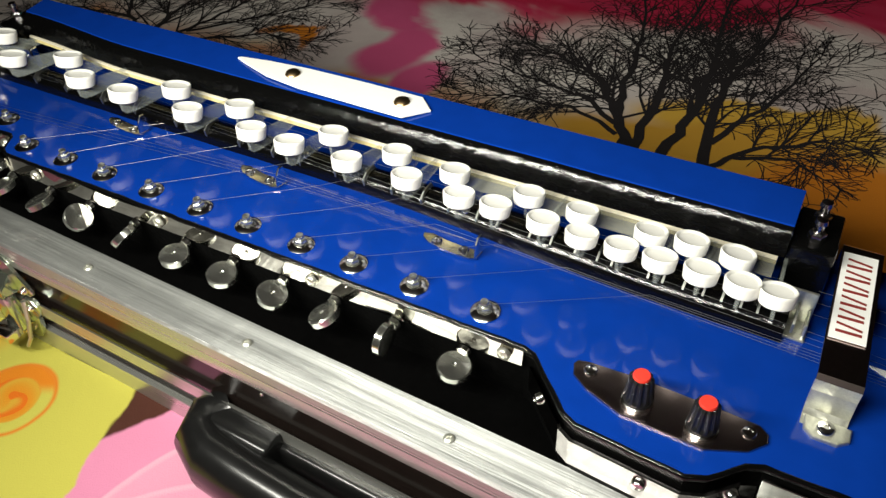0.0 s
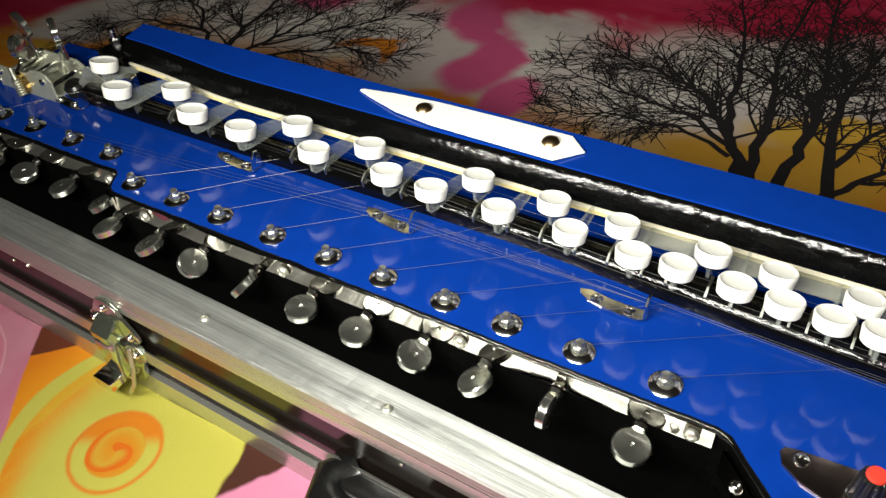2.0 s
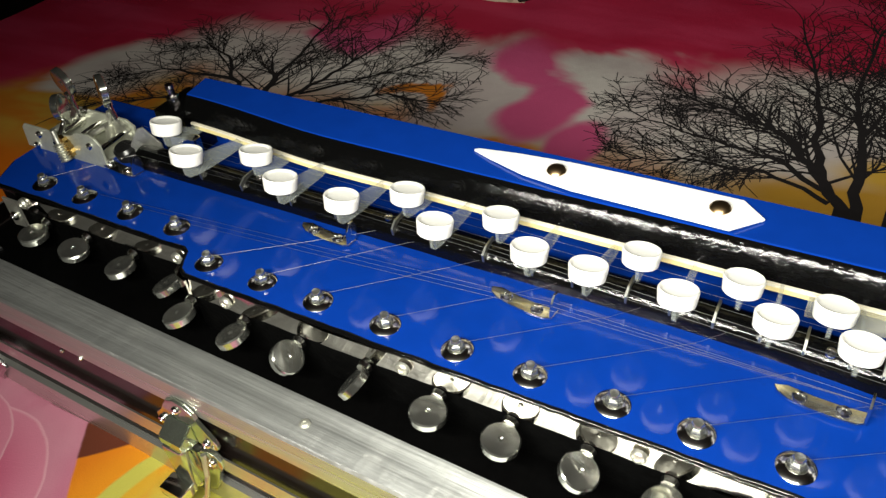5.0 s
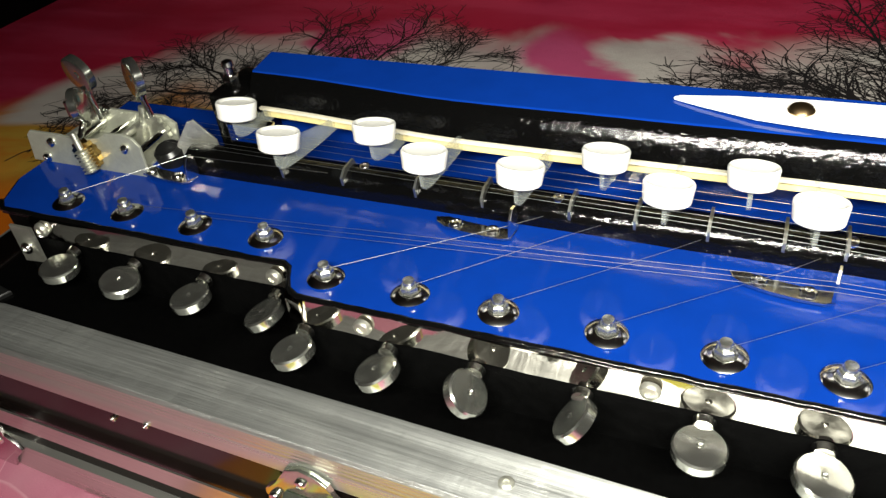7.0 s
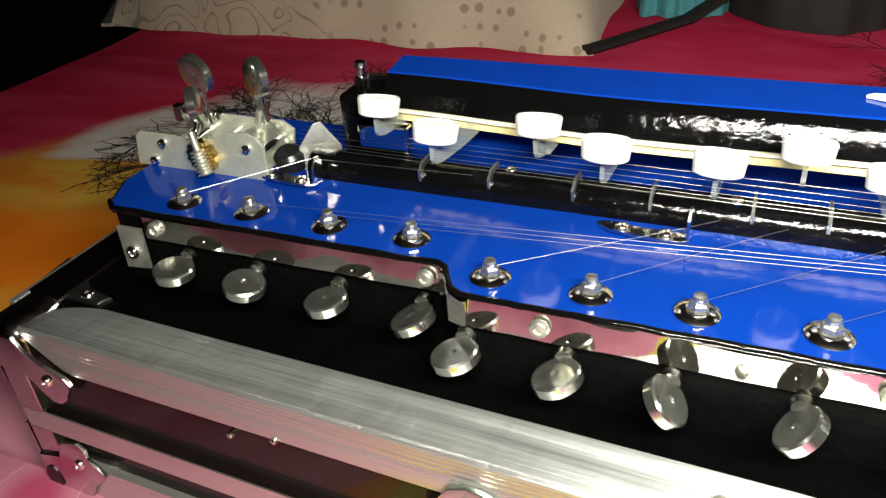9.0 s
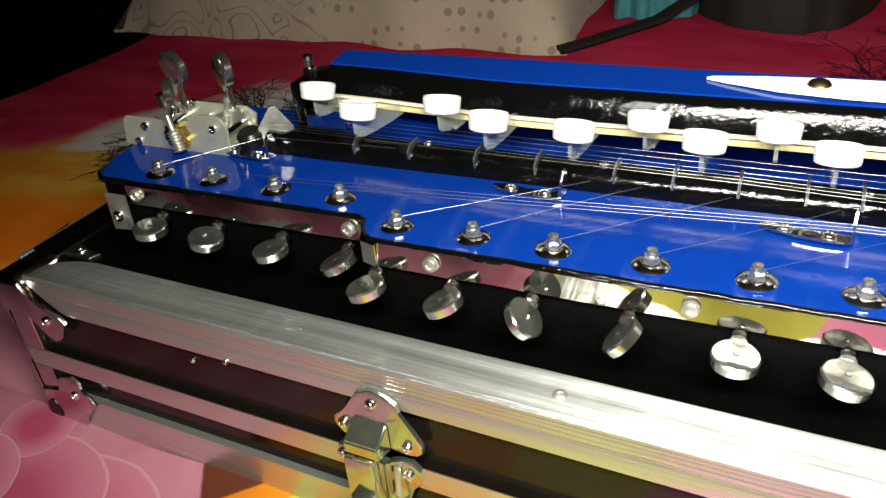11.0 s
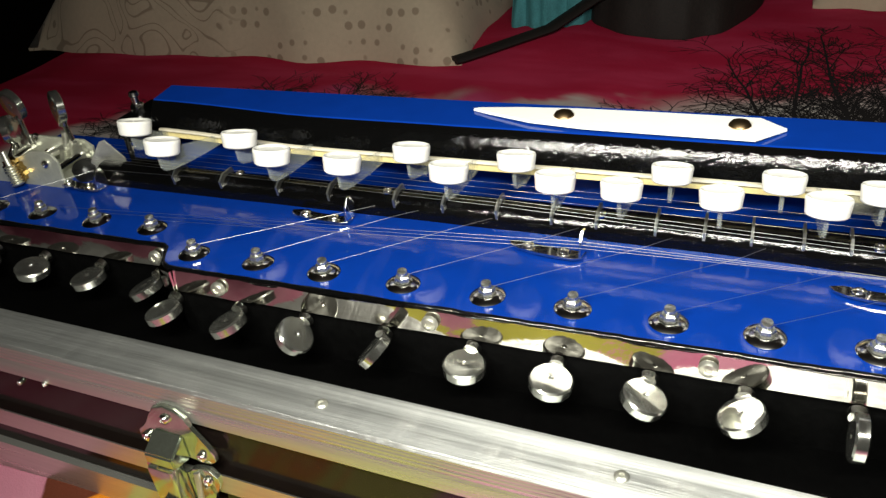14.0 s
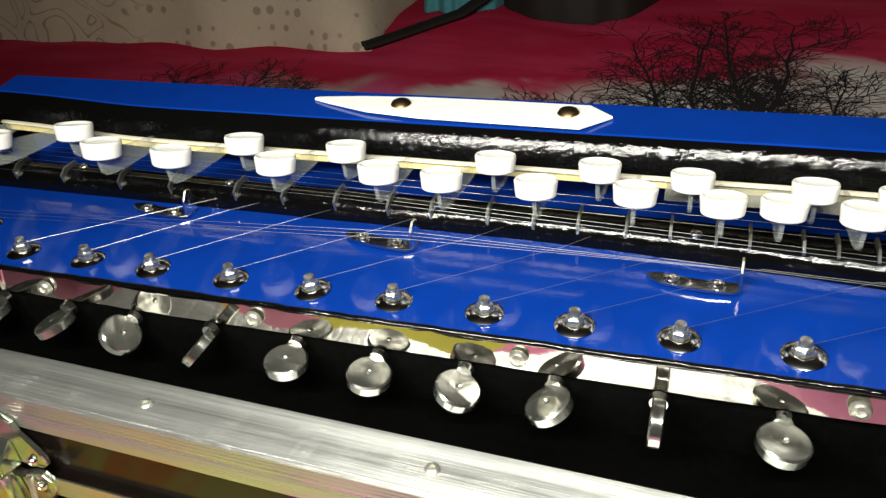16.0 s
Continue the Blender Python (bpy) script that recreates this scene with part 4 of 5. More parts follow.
bm = B()
rows = []
prof = bar_outline()
for k in range(66):
    x = -0.0785 + 0.4165 * k / 65
    s = -0.008 * smooth(0.16, 0.31, x)
    rows.append([bm.verts.new((x, y + s * (1 if j < 6 else 0.25) + 0.0004 * noise.noise((x * 50, j * 0.7, 3)), z)) for j, (y, z) in enumerate(prof)])
for a, b in zip(rows, rows[1:]):
    for j in range(len(prof) - 1):
        bm.faces.new((a[j], b[j], b[j + 1], a[j + 1]))
bm.faces.new(rows[0][::-1]), bm.faces.new(rows[-1])
part("fret_bar", bm, BLACK_GLOSS, tarang, "thickly brushed black fret bar", True)
for x, y in ((-0.0095, 0.0462), (0.0560, 0.0440), (0.1340, 0.0428), (0.2150, 0.0395)):
    part("screw", screw_head(B(), (x, y, DECK + 0.0080), (0, -0.1, 1), 0.0019, 0.0010), PRESSED, tarang, "small bar screw", True)

KEY_X = [-0.0478, -0.0248, 0.0012, 0.0235, 0.0505, 0.0694, 0.0893, 0.1086, 0.1237, 0.1427, 0.1576, 0.1716, 0.1862, 0.1991, 0.2121, 0.2213, 0.2355, 0.2444, 0.2545,
         0.2634, 0.2691, 0.2829, 0.2884, 0.2958, 0.3029, 0.3094, 0.3160, 0.3217, 0.3336]
KEY_ROW = "BFBFFBFBFFBFBFBFFBFBFFBFBFBFF"
for i, x in enumerate(KEY_X):
    xf = x + 0.0105 - 0.00014 * i
    bm = B()
    y = 0.0445 - 0.008 * smooth(0.16, 0.31, xf) * 0.6
    prism(bm, [(-0.0052, 0.0), (-0.0060, 0.0050), (-0.0030, 0.0072), (0.0030, 0.0072), (0.0052, 0.0020)], -0.0004, 0.0004, Matrix(((0, 0, 1, xf), (1, 0, 0, y), (0, 1, 0, DECK + 0.0026), (0, 0, 0, 1))))
    part("fret", bm, FRET_STEEL, tarang)

# the key cover: blue lid, black front, cream slot strip
CX0, CX1 = -0.0565, 0.3310
def drawn(outline, x0, x1, n=40):
    """A closed outline in y and z drawn along x; the front bends back at the low end."""
    bm = B()
    cols = []
    for k in range(n + 1):
        x = x0 + (x1 - x0) * k / n
        back, w = 0.0062 * smooth(0.03, -0.056, x), 0.0003 * noise.noise((x * 40, 0, 7))
        cols.append([bm.verts.new((x, y + (back + w if y < 0.062 else 0), z)) for y, z in outline])
    m = len(outline)
    for a, b in zip(cols, cols[1:]):
        for j in range(m):
            bm.faces.new((a[j], b[j], b[(j + 1) % m], a[(j + 1) % m]))
    bm.faces.new(cols[0]), bm.faces.new(cols[-1][::-1])
    return bm


part("key_cover", drawn([(0.0545, 0.1372), (0.0545, 0.1386), (0.0552, 0.1393), (0.0740, 0.1405), (0.0752, 0.1395), (0.0752, DECK), (0.0735, DECK), (0.0735, 0.1372)], CX0, CX1), BLUE, tarang, "royal blue painted key cover lid")
part("cover_front", drawn([(0.0558, 0.1392), (0.0543, 0.1387), (0.0523, 0.1363), (0.0507, 0.1330), (0.0496, 0.1292), (0.0560, 0.1288)], CX0, CX1, 60), BLACK_GLOSS, tarang, "thickly brushed black cover front", True)
part("slot_strip", drawn([(0.0502, 0.1249), (0.0502, 0.1282), (0.0580, 0.1282), (0.0580, 0.1249)], CX0 + 0.004, CX1 - 0.002), CREAM, tarang, "yellowed cream plastic slot strip")
part("slot_strip", drawn([(0.0486, 0.1281), (0.0486, 0.1290), (0.0545, 0.1290), (0.0545, 0.1281)], CX0 + 0.004, CX1 - 0.002), CREAM_TOP, tarang, "pale edge of the slot strip")
part("key_guide", drawn([(0.0425, 0.1252), (0.0425, 0.1260), (0.0500, 0.1274), (0.0500, 0.1266)], 0.205, CX1 - 0.002), FROST, tarang, "frosted pale plastic key guide")
# the wall's blue stands in for torchlight on the deck under the strip
part("slot_wall", box(B(), CX0, CX1, 0.0700, 0.0730, DECK, 0.137), BLUE, tarang, "back wall of the key slot, blue in place of the lit deck")
for x0, x1 in ((CX0 - 0.0145, CX0), (CX1, CX1 + 0.0150)):
    blk = part("end_block", box(B(), x0, x1, 0.0520, 0.0752, DECK, 0.1335, 0.0012), BLACK_GLOSS, tarang, "black painted end block", True)
    for dx, dy in ((0.0, 0.0615),) if x0 < 0 else ((0.0, 0.0590), (0.0, 0.0690)):
        xm = (x0 + x1) / 2 - (0.003 if x0 < 0 else 0)
        bm = B()
        lathe(bm, [(0.0029, 0.1335), (0.0030, 0.1344), (0.0029, 0.1362), (0.0024, 0.1368)], pose(xm, dy, 0), 6)
        lathe(bm, [(0.0016, 0.1365), (0.0017, 0.1398), (0.0022, 0.1402), (0.0019, 0.1418), (0.0008, 0.1423)], pose(xm, dy, 0), 14)
        part("bolt", bm, PRESSED, blk, "steel bolt and nut", True)
# thin metal plates under the cover's high end and low end
part("end_plate", box(B(), CX0 - 0.006, CX0 + 0.012, 0.0470, 0.0515, 0.1150, 0.1265, 0.0008), MIRROR, tarang, "bright steel end plate")
bm = B()
box(bm, CX1 - 0.004, CX1 + 0.014, 0.0428, 0.0438, DECK, 0.1235, 0.0003)
box(bm, CX1 + 0.003, CX1 + 0.014, 0.0335, 0.0428, DECK + 0.0004, DECK + 0.0014, 0.0003)
box(bm, CX1 + 0.0125, CX1 + 0.0135, 0.0345, 0.0428, DECK + 0.0010, 0.1165, 0.0003)
part("end_plate", bm, STEEL, tarang, "bright bent steel end plate")

# keys: clear blade with a dished white cap; one of each row is made, the rest share the meshes
def key_meshes(front):
    reach = 0.0245 if front else 0.0370
    bm = B()
    tip = reach - 0.0030
    prism(bm, [(tip + 0.0012, -0.0098), (tip, -0.0082), (tip - 0.0005, -0.0020), (reach + 0.0040, -0.0028), (0.0500, -0.0086), (0.0560, -0.0090), (0.0560, -0.0134), (0.0450, -0.0130), (tip + 0.0120, -0.0120), (tip + 0.0050, -0.0110)],
          -0.0006, 0.0006, Matrix(((0, 0, 1, 0), (1, 0, 0, 0), (0, 1, 0, 0), (0, 0, 0, 1))))
    cap = B()
    m = pose(0, reach, -0.0008, -15, 0, 0)
    lathe(cap, [(0.0054, -0.0026), (0.0058, -0.0022), (0.0062, 0.0016), (0.0062, 0.0022), (0.0059, 0.0027), (0.0053, 0.0026), (0.0048, 0.0021), (0.0030, 0.0019), (0.0008, 0.0018)], m, 36)
    return bm, cap


for row in "FB":
    blade, cap = key_meshes(row == "F")
    made = None
    for x, r in zip(KEY_X, KEY_ROW):
        if r != row:
            continue
        at = pose(x, random.uniform(-0.0005, 0.0005) - (0.0020 if r == "B" else 0.0012) * smooth(0.15, 0.30, x) + 0.003 * smooth(-0.02, -0.045, x), 0.1379 - 0.0012 * smooth(0.0, 0.25, x) + random.uniform(-0.0004, 0.0004), random.uniform(-1, 1), random.uniform(-2, 2), random.uniform(-2.5, 2.5))
        if made is None:
            stem = part("key", blade, CLEAR, tarang, "clear acrylic key blade")
            head = part("key_cap", cap, KEY_WHITE, stem, "white dished plastic key cap", True)
            made = stem, head
        else:
            stem = new("key", made[0].data)
            head = new("key_cap", made[1].data)
            stem.parent, head.parent = tarang, stem
            tagged(stem, "clear acrylic key blade"), tagged(head, "white dished plastic key cap")
        stem.matrix_basis = at
        # the caps are cut a little smaller towards the high end
        hub = Matrix.Translation((0, 0.0245 if row == "F" else 0.0370, -0.0008))
        head.matrix_basis = hub @ Matrix.Scale(1.05 - 0.11 * smooth(0.0, 0.30, x), 4) @ hub.inverted()

# white pointed name plate with two rivets on the lid
bm = B()
prism(bm, [(0.0835, 0.0660), (0.0900, 0.0635), (0.1060, 0.0585), (0.1250, 0.0560), (0.1780, 0.0548), (0.1868, 0.0640), (0.1790, 0.0712), (0.1500, 0.0712), (0.1200, 0.0708), (0.1000, 0.0692), (0.0850, 0.0672)], 0.1402, 0.1412, None, 0.0003)
plate = part("pointed_plate", bm, PLATE_WHITE, tarang, "white plastic plate with pointed ends")
for x, y in ((0.1167, 0.0640), (0.1730, 0.0640)):
    part("rivet", lathe(B(), [(0.0034, 0.1411), (0.0035, 0.1415), (0.0028, 0.1425), (0.0014, 0.1431), (0.0005, 0.1432)], pose(x, y, 0), 24), BRONZE, plate, "domed bronze rivet", True)

# volume and tone knobs on a polished plate, its dark reflection put into the colour
bm = B()
prism(bm, [(0.2800, -0.0085), (0.2815, -0.0128), (0.2870, -0.0165), (0.3000, -0.0212), (0.3265, -0.0222), (0.3385, -0.0170), (0.3430, -0.0118), (0.3425, -0.0085), (0.3395, -0.0062), (0.3250, -0.0056), (0.2990, -0.0052), (0.2845, -0.0058), (0.2810, -0.0066)], DECK + 0.0004, DECK + 0.0014, None, 0.0003)
panel = part("control_plate", bm, DARK_REFLECTION, tarang, "polished control plate with a dark reflection in its colour")
for x, y in ((0.2862, -0.0092), (0.3372, -0.0105)):
    part("screw", screw_head(B(), (x, y, DECK + 0.0014), (0, 0, 1), 0.0024, 0.0012), CHROME, panel, smooth=True)
for x, y, a in ((0.3035, -0.0142, 0), (0.3240, -0.0152, 9)):
    bm = B()
    seg = 48
    prof = [(0.0046, 0.0), (0.0048, 0.0015), (0.0046, 0.0030), (0.0039, 0.0100), (0.0034, 0.0108), (0.0029, 0.0110), (0.0028, 0.0106)]
    rings = []
    for j, (r, h) in enumerate(prof):
        rings.append([bm.verts.new((x + (r - (0.0005 if k % 4 < 2 and 1 < j < 5 else 0)) * math.cos(2 * math.pi * k / seg + a), y + (r - (0.0005 if k % 4 < 2 and 1 < j < 5 else 0)) * math.sin(2 * math.pi * k / seg + a), DECK + 0.0030 + h)) for k in range(seg)])
    for p, q in zip(rings, rings[1:]):
        for k in range(seg):
            bm.faces.new((p[k], p[(k + 1) % seg], q[(k + 1) % seg], q[k]))
    bm.faces.new(rings[0][::-1]), bm.faces.new(rings[-1])
    knob = part("control_knob", bm, KNOB, panel, "ribbed black control knob", False)
    part("cap", lathe(B(), [(0.0028, 0), (0.0028, 0.0007), (0.0025, 0.0012), (0.0008, 0.0013)], pose(x, y, DECK + 0.0030 + 0.0106), 28), RED, knob, "flat red knob cap", True)
    part("washer", lathe(B(), [(0.0050, 0), (0.0050, 0.0012), (0.0042, 0.0018)], pose(x, y, DECK + 0.0014), 24), CHROME, knob, smooth=True)

# the arched steel guard over the string end, with its label; the arch's colour holds a dark reflection, the leg's
# doesn't
bm = B()
arch = [(0.0010, DECK + 0.0006), (0.0045, DECK + 0.0012), (0.0058, DECK + 0.0030), (0.0066, 0.1190), (0.0062, 0.1242), (0.0076, 0.1258), (0.0690, 0.1260), (0.0712, 0.1245), (0.0720, DECK + 0.0010)]
lowr = [(y + (0.0016 if k < 6 else -0.0016 if k > 6 else 0) * (1 if 1 < k < 8 else 0), z - 0.0014 * (1 if k not in (2, 3, 8) else 0)) for k, (y, z) in enumerate(arch)]
profile_x(bm, arch[4:] + lowr[4:][::-1], 0.3482, 0.3612)
for v in bm.verts:
    v.co.x += 0.0008 - 0.030 * (v.co.y - 0.030)
guard = part("string_guard", bm, DARK_REFLECTION, tarang, "polished steel guard bridging the strings")
bm = B()
profile_x(bm, arch[:5] + lowr[:5][::-1], 0.3497, 0.3627)
part("leg", bm, STEEL, guard, "bright bent steel leg")
part("foot", prism(B(), [(0.3505, 0.0040), (0.3510, -0.0010), (0.3540, -0.0035), (0.3610, -0.0035), (0.3642, -0.0008), (0.3642, 0.0040)], DECK + 0.0004, DECK + 0.0018, None, 0.0004), STEEL, guard, "bright steel foot")
part("screw", screw_head(B(), (0.3570, 0.0008, DECK + 0.0018), (0, 0, 1), 0.0028, 0.0015), CHROME, guard, smooth=True)
lm = pose(0.3550, 0.0052, 0.1262, 0, 0, 1.8)
label_strip = part("label", prism(B(), [(-0.0046, 0.0180), (0.0062, 0.0180), (0.0062, 0.0598), (-0.0046, 0.0598)], 0, 0.0004, lm), PLATE_WHITE, guard, "white label with dark red marks")
for k in range(6):   # one upright and one slanting stroke for each worn letter
    y = 0.0208 + k * 0.0063
    part("mark", prism(B(), [(-0.0030, y), (-0.0030, y + 0.0011), (0.0046, y + 0.0011), (0.0046, y)], 0.0004, 0.0006, lm), RED_INK, label_strip)
    part("mark", prism(B(), [(-0.0030, y + 0.0036), (-0.0030, y + 0.0045), (0.0046, y + 0.0030), (0.0046, y + 0.0021)], 0.0004, 0.0006, lm), RED_INK, label_strip)
part("sticker", prism(B(), [(0.3655, 0.0330), (0.3860, 0.0230), (0.3880, 0.0330)], DECK + 0.0004, DECK + 0.0010), PLATE_WHITE, tarang, "white pointed sticker")

# strings: melody strings along the fret bar, drone strings fanning from the hitch posts
def string(pts, r=0.00016):
    part("string", tube(B(), pts, r, 6), STRING, tarang)


for k in range(3):
    y0, y1 = 0.0405 + 0.0022 * k, 0.0265 + 0.0026 * k
    string([(-0.088, y0 + 0.002, 0.1185), (-0.0765, y0, 0.1192), (0.10, (y0 * 1.7 + y1 * 0.3) / 2, 0.1182), (0.356, y1, 0.1165), (R1, y1 - 0.004, 0.1110)], 0.00005)
for k in range(3):
    y0, y1 = 0.0500 + 0.0030 * k, 0.0400 + 0.0060 * k
    string([(-0.088, y0, 0.1190), (0.356, y1, 0.1170), (R1, y1, 0.1110)], 0.00005)
for i in range(4, 14):
    x = PEG_X[i]
    xe = x + (0.045 if i == 4 else 0.034 + 0.0018 * (i - 4))
    ye = 0.0315 - 0.0003 * (i - 4)
    pts = [(x + 0.0018, 0.0008, DECK + 0.0042), (xe, ye, DECK + 0.0050)]
    string(pts + ([(xe + 0.008, 0.0395, DECK + 0.0042)] if i < 10 else [(0.356, 0.0200 + 0.0014 * (i - 9), 0.1150), (R1, 0.012 + 0.001 * i, 0.1110)]), 0.00006)
string([(-0.107, 0.0125, DECK + 0.0042), (-0.0770, 0.0395, DECK + 0.0070), (-0.02, 0.040, 0.1165)], 0.00006)
for i in (1, 2, 3):
    string([(PEG_X[i] + 0.002, 0.0122, DECK + 0.0042), (0.131, 0.0300 - 0.002 * i, DECK + 0.0060), (0.2280, 0.0250, DECK + 0.0070)], 0.00005)

# machine heads at the low end: two upright plates, worm gears and buttons
heads = part("machine_head", prism(B(), [(-0.1460, 0), (-0.0920, 0), (-0.0905, 0.0020), (-0.0900, 0.0125), (-0.0925, 0.0155), (-0.0965, 0.0168), (-0.1040, 0.0162), (-0.1085, 0.0135), (-0.1200, 0.0118), (-0.1275, 0.0128), (-0.1420, 0.0128), (-0.1440, 0.0110)], 0, 0.0010, Matrix(((1, 0, 0, 0), (0, 0, -1, 0.0335), (0, 1, 0, DECK + 0.0002), (0, 0, 0, 1))), 0.0002), HEAD_PLATE, tarang, "pale steel machine head plate")
part("back_plate", prism(B(), [(-0.1380, 0), (-0.0945, 0), (-0.0930, 0.0090), (-0.0975, 0.0118), (-0.1300, 0.0120), (-0.1390, 0.0080)], 0, 0.0010, Matrix(((1, 0, 0, 0), (0, 0, -1, 0.0560), (0, 1, 0, DECK + 0.0002), (0, 0, 0, 1))), 0.0002), HEAD_PLATE, heads)
part("base_plate", box(B(), -0.1465, -0.0950, 0.0330, 0.0565, DECK + 0.0003, DECK + 0.0012, 0.0002), HEAD_PLATE, heads)
for x, y, z in ((-0.1320, 0.0325, 0.1182), (-0.0965, 0.0325, 0.1200), (-0.1375, 0.0325, 0.1112), (-0.1035, 0.0550, 0.1180), (-0.1250, 0.0550, 0.1200), (-0.1130, 0.0325, 0.1185)):
    part("rivet", screw_head(B(), (x, y, z), (0, -1, 0), 0.0019, 0.0016), CHROME, heads, smooth=True)
# the wire-wound worm and its toothed wheel
def worm(a, b, n, d):
    """A threaded shaft: ridges over the lower part, plain above."""
    m, length = along(a, b)
    prof = [(0.0004, 0.0), (0.0015, 0.0)]
    for k in range(n):
        prof += [(0.0019, (k + 0.1) * d), (0.0029, (k + 0.5) * d), (0.0019, (k + 0.9) * d)]
    return lathe(B(), prof + [(0.0012, n * d), (0.0012, 0.0152), (0.0004, 0.0153)], m, 14)


bm = worm((-0.1120, 0.0280, 0.1105), (-0.1165, 0.0300, 0.1258), 7, 0.0013)
part("worm", bm, STEEL, heads, "bright threaded worm", True)
bm = B()
m, _ = along((-0.1148, 0.0324, 0.1160), (-0.1148, 0.0302, 0.1160))
seg = 28
ring = [(0.0062 if k % 2 else 0.0053) for k in range(seg)]
prism(bm, [(r * math.cos(2 * math.pi * k / seg), r * math.sin(2 * math.pi * k / seg)) for k, r in enumerate(ring)], 0, 0.0022, m)
part("gear", bm, BRASS, heads, "small brass gear wheel")
for cx, cy, cz, yaw, tip in ((-0.1280, 0.0520, 0.1365, -12, 8), (-0.1040, 0.0540, 0.1360, -30, -4), (-0.1225, 0.0420, 0.1295, -62, 6)):
    bm = B()
    foot = Vector((cx + 0.002, cy - (0 if cy > 0.05 else 0.008), 0.1180))
    rod(bm, foot, (cx, cy, cz - 0.0060), 0.0012, 10)
    rod(bm, Vector((cx, cy, cz - 0.0085)), (cx, cy, cz - 0.0058), 0.0020, 12)
    peg = part("tuning_peg", bm, CHROME, heads, smooth=True)
    bm = B()
    r = 0.0072 if cy > 0.05 else 0.0062
    lathe(bm, [(r - 0.0008, -0.0018), (r, -0.0014), (r, 0.0014), (r - 0.0007, 0.0018), (0.0012, 0.0012), (0.0008, 0.0016)], pose(cx, cy, cz, 0, 0, yaw) @ pose(0, 0, 0, 90 + tip, 0, 0), 30)
    part("button", bm, BUTTON, peg, "turned steel button", True)
for k, (x, y, z) in enumerate(((-0.1100, 0.0430, 0.1160), (-0.1330, 0.0440, 0.1150))):
    bm = B()
    rod(bm, (x, 0.0335, z), (x, 0.0560, z), 0.0015, 14)
    part("roller", bm, STEEL, heads, smooth=True)
bm = worm((-0.1080, 0.0520, 0.1100), (-0.1050, 0.0530, 0.1230), 8, 0.0010)
part("worm", bm, STEEL, heads, "bright threaded worm", True)
for x, z in ((-0.1015, 0.1145), (-0.1330, 0.1165)):
    m, _ = along((x, 0.0545, z), (x, 0.0525, z))
    part("gear", prism(B(), [(r * math.cos(2 * math.pi * k / seg), r * math.sin(2 * math.pi * k / seg)) for k, r in enumerate(ring)], 0, 0.0020, m), STEEL, heads, "small steel gear wheel")
for x in (-0.1285, -0.1175, -0.0985):
    part("spindle", rod(B(), (x, 0.0335, 0.1140), (x, 0.0560, 0.1150), 0.0014, 10), CHROME, heads, smooth=True)
part("stop_post", box(B(), -0.1410, -0.1375, 0.0500, 0.0535, 0.1180, 0.1245, 0.0006), CHROME, heads, "small square steel post")
# the pointed string nut and the black roller beside it
bm = B()
prism(bm, [(-0.0075, 0), (0.0070, 0), (0.0065, 0.0075), (0.0005, 0.0165), (-0.0020, 0.0160), (-0.0078, 0.0080)], 0, 0.0008, Matrix(((0.85, 0, 0.4, -0.0775), (0.5, 0, -0.8, 0.0480), (0, 1, 0, DECK + 0.0002), (0, 0, 0, 1))), 0.0002)
part("string_nut", bm, STEEL, tarang, "pointed pale steel string nut")
bm = B()
lathe(bm, [(0.0040, 0), (0.0052, 0.0010), (0.0054, 0.0060), (0.0042, 0.0075)], pose(-0.0880, 0.0440, DECK, 12, 0, 0), 24)
part("string_roller", bm, KNOB, tarang, "black rubber roller", True)

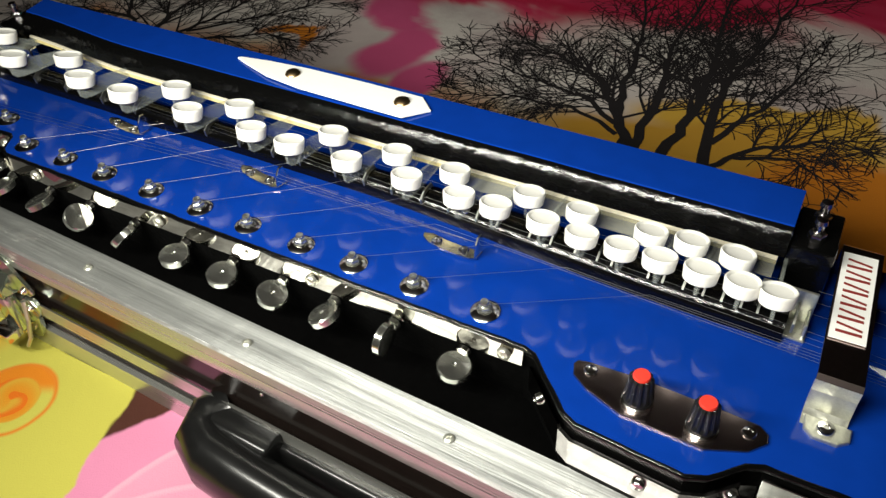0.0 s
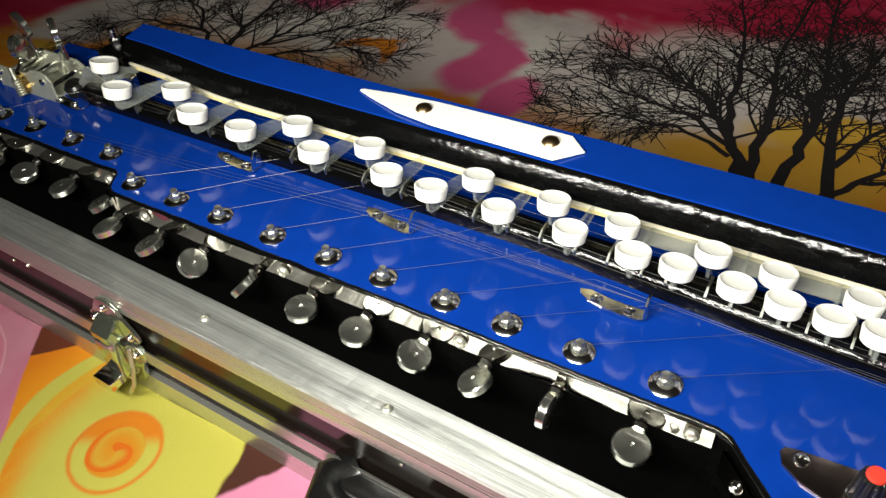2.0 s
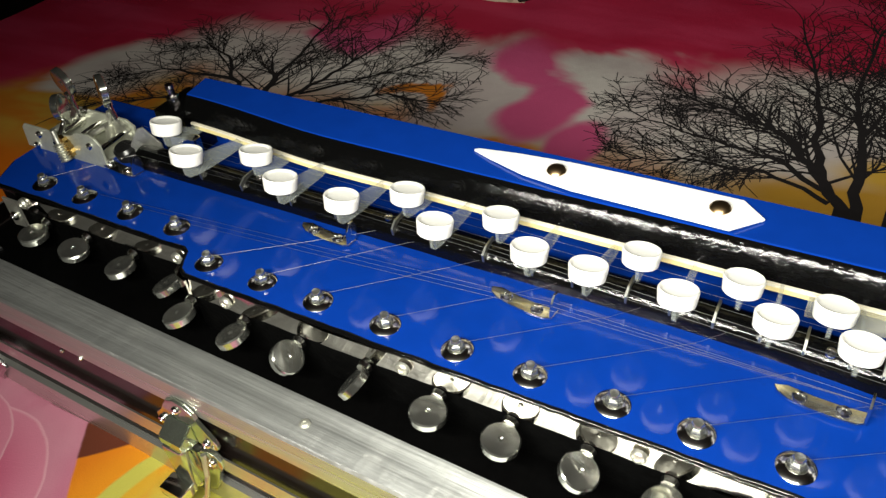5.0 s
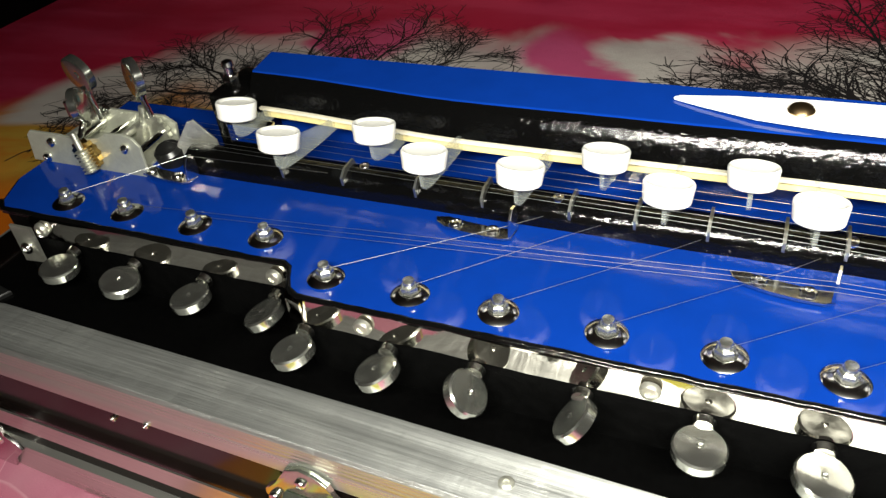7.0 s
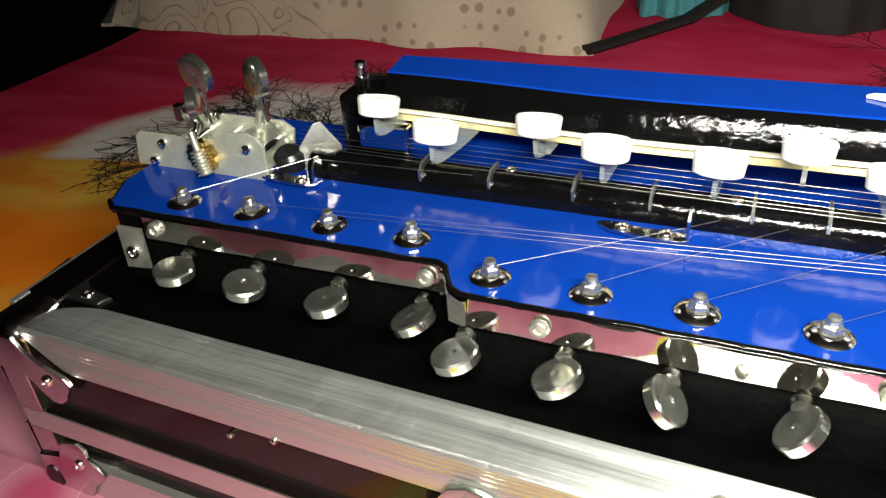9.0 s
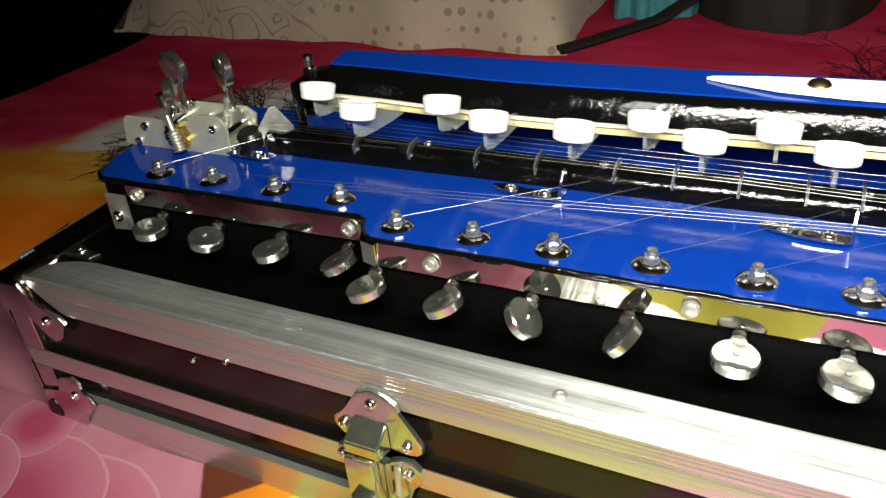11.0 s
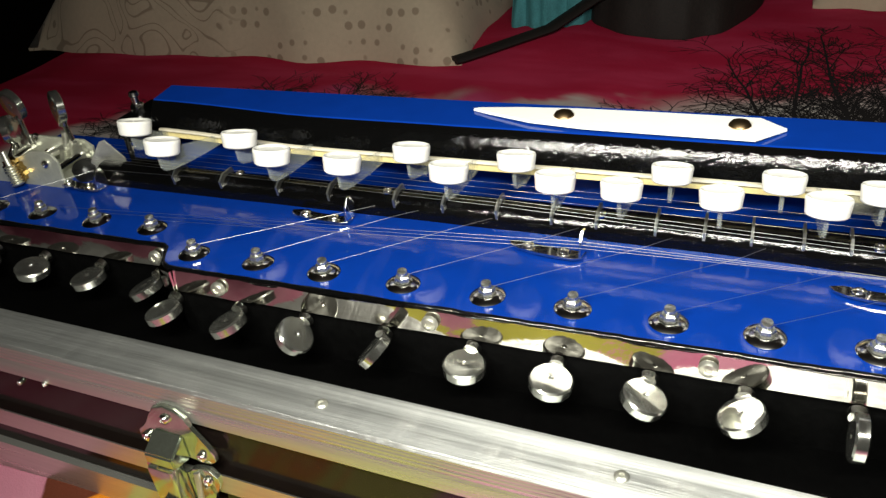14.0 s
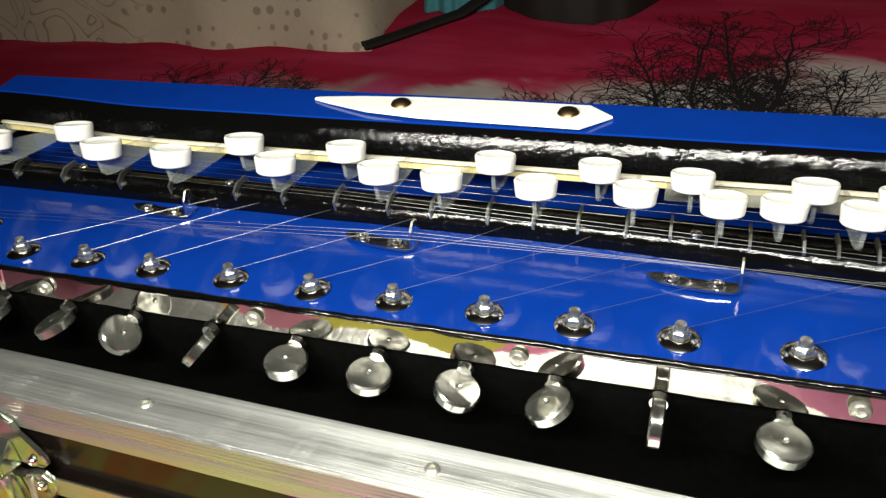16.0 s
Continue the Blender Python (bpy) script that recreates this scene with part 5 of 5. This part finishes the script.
# ---- things lying further back on the bed ----
def cushion(name, label, category, x0, x1, y0, y1, h, material, seed, boxy=(5, 3.2)):
    """A soft folded cloth or pillow with a sagging, wrinkled outline."""
    bm = B()
    nx, ny = 40, 22
    cx, cy = (x0 + x1) / 2, (y0 + y1) / 2
    top, low = [], []
    for j in range(ny + 1):
        a, b = [], []
        for i in range(nx + 1):
            u, v = 2 * i / nx - 1, 2 * j / ny - 1
            fall = max(0.0, 1 - abs(u) ** boxy[0]) ** 0.6 * max(0.0, 1 - abs(v) ** boxy[1]) ** 0.62
            if boxy[0] < 3:
                q = (abs(u) ** 2.4 + abs(v) ** 2.4) ** (1 / 2.4)
                u, v = (u * max(abs(u), abs(v)) / q, v * max(abs(u), abs(v)) / q) if q else (u, v)
                fall = max(0.0, 1 - (abs(u) ** 2.4 + abs(v) ** 2.4)) ** 0.5
            px = cx + u * (x1 - x0) / 2 * (1 - 0.03 * (1 - v * v)) + 0.006 * noise.noise((u * 3, v * 3, seed))
            py = cy + v * (y1 - y0) / 2 + 0.010 * noise.noise((u * 4, v * 2, seed + 4.0))
            w = 0.010 * noise.noise((u * 6, v * 4, seed + 9.0)) + 0.004 * noise.noise((u * 18, v * 11, seed))
            base = sheet_z(px, py)
            a.append(bm.verts.new((px, py, base + 0.004 + h * fall + w * fall)))
            b.append(bm.verts.new((px, py, base + 0.0005)))
        top.append(a), low.append(b)
    for g in (top, low):
        for a, b in zip(g, g[1:]):
            for i in range(nx):
                bm.faces.new((a[i], a[i + 1], b[i + 1], b[i]))
    for j in range(ny):
        for i in (0, nx):
            bm.faces.new((top[j][i], top[j + 1][i], low[j + 1][i], low[j][i]))
    for i in range(nx):
        for j in (0, ny):
            bm.faces.new((top[j][i], top[j][i + 1], low[j][i + 1], low[j][i]))
    return single(name, bm, material, label, category, smooth=True)


pillow = cushion("pillow", "cream cotton pillow with a faded scroll print on the bed", "pillow", -0.640, -0.088, 0.490, 0.860, 0.135, PILLOW_PRINT, 2.0)
cushion("cloth", "crumpled teal cloth lying against the pillow", "cloth", -0.080, 0.010, 0.580, 0.70, 0.075, TEAL, 5.0, (2.4, 2.0))
bag = cushion("backpack", "dark brown nylon backpack lying on the bed", "backpack", -0.012, 0.172, 0.572, 0.86, 0.11, BAG, 7.0, (2.6, 2.0))
bm = B()
pts = [(-0.094, 0.488), (-0.090, 0.492), (-0.070, 0.512), (-0.045, 0.535), (-0.020, 0.560), (0.015, 0.595), (0.05, 0.63)]
tube(bm, [(x, y, sheet_z(x, y) + 0.006 + 0.03 * smooth(0.55, 0.62, y)) for x, y in pts], 0.009, 10, 0.4)
part("strap", bm, BAG, bag, "dark webbing strap", True)
cushion("cloth", "folded beige cloth at the back of the bed", "cloth", 0.215, 0.52, 0.665, 0.88, 0.07, PILLOW, 11.0)
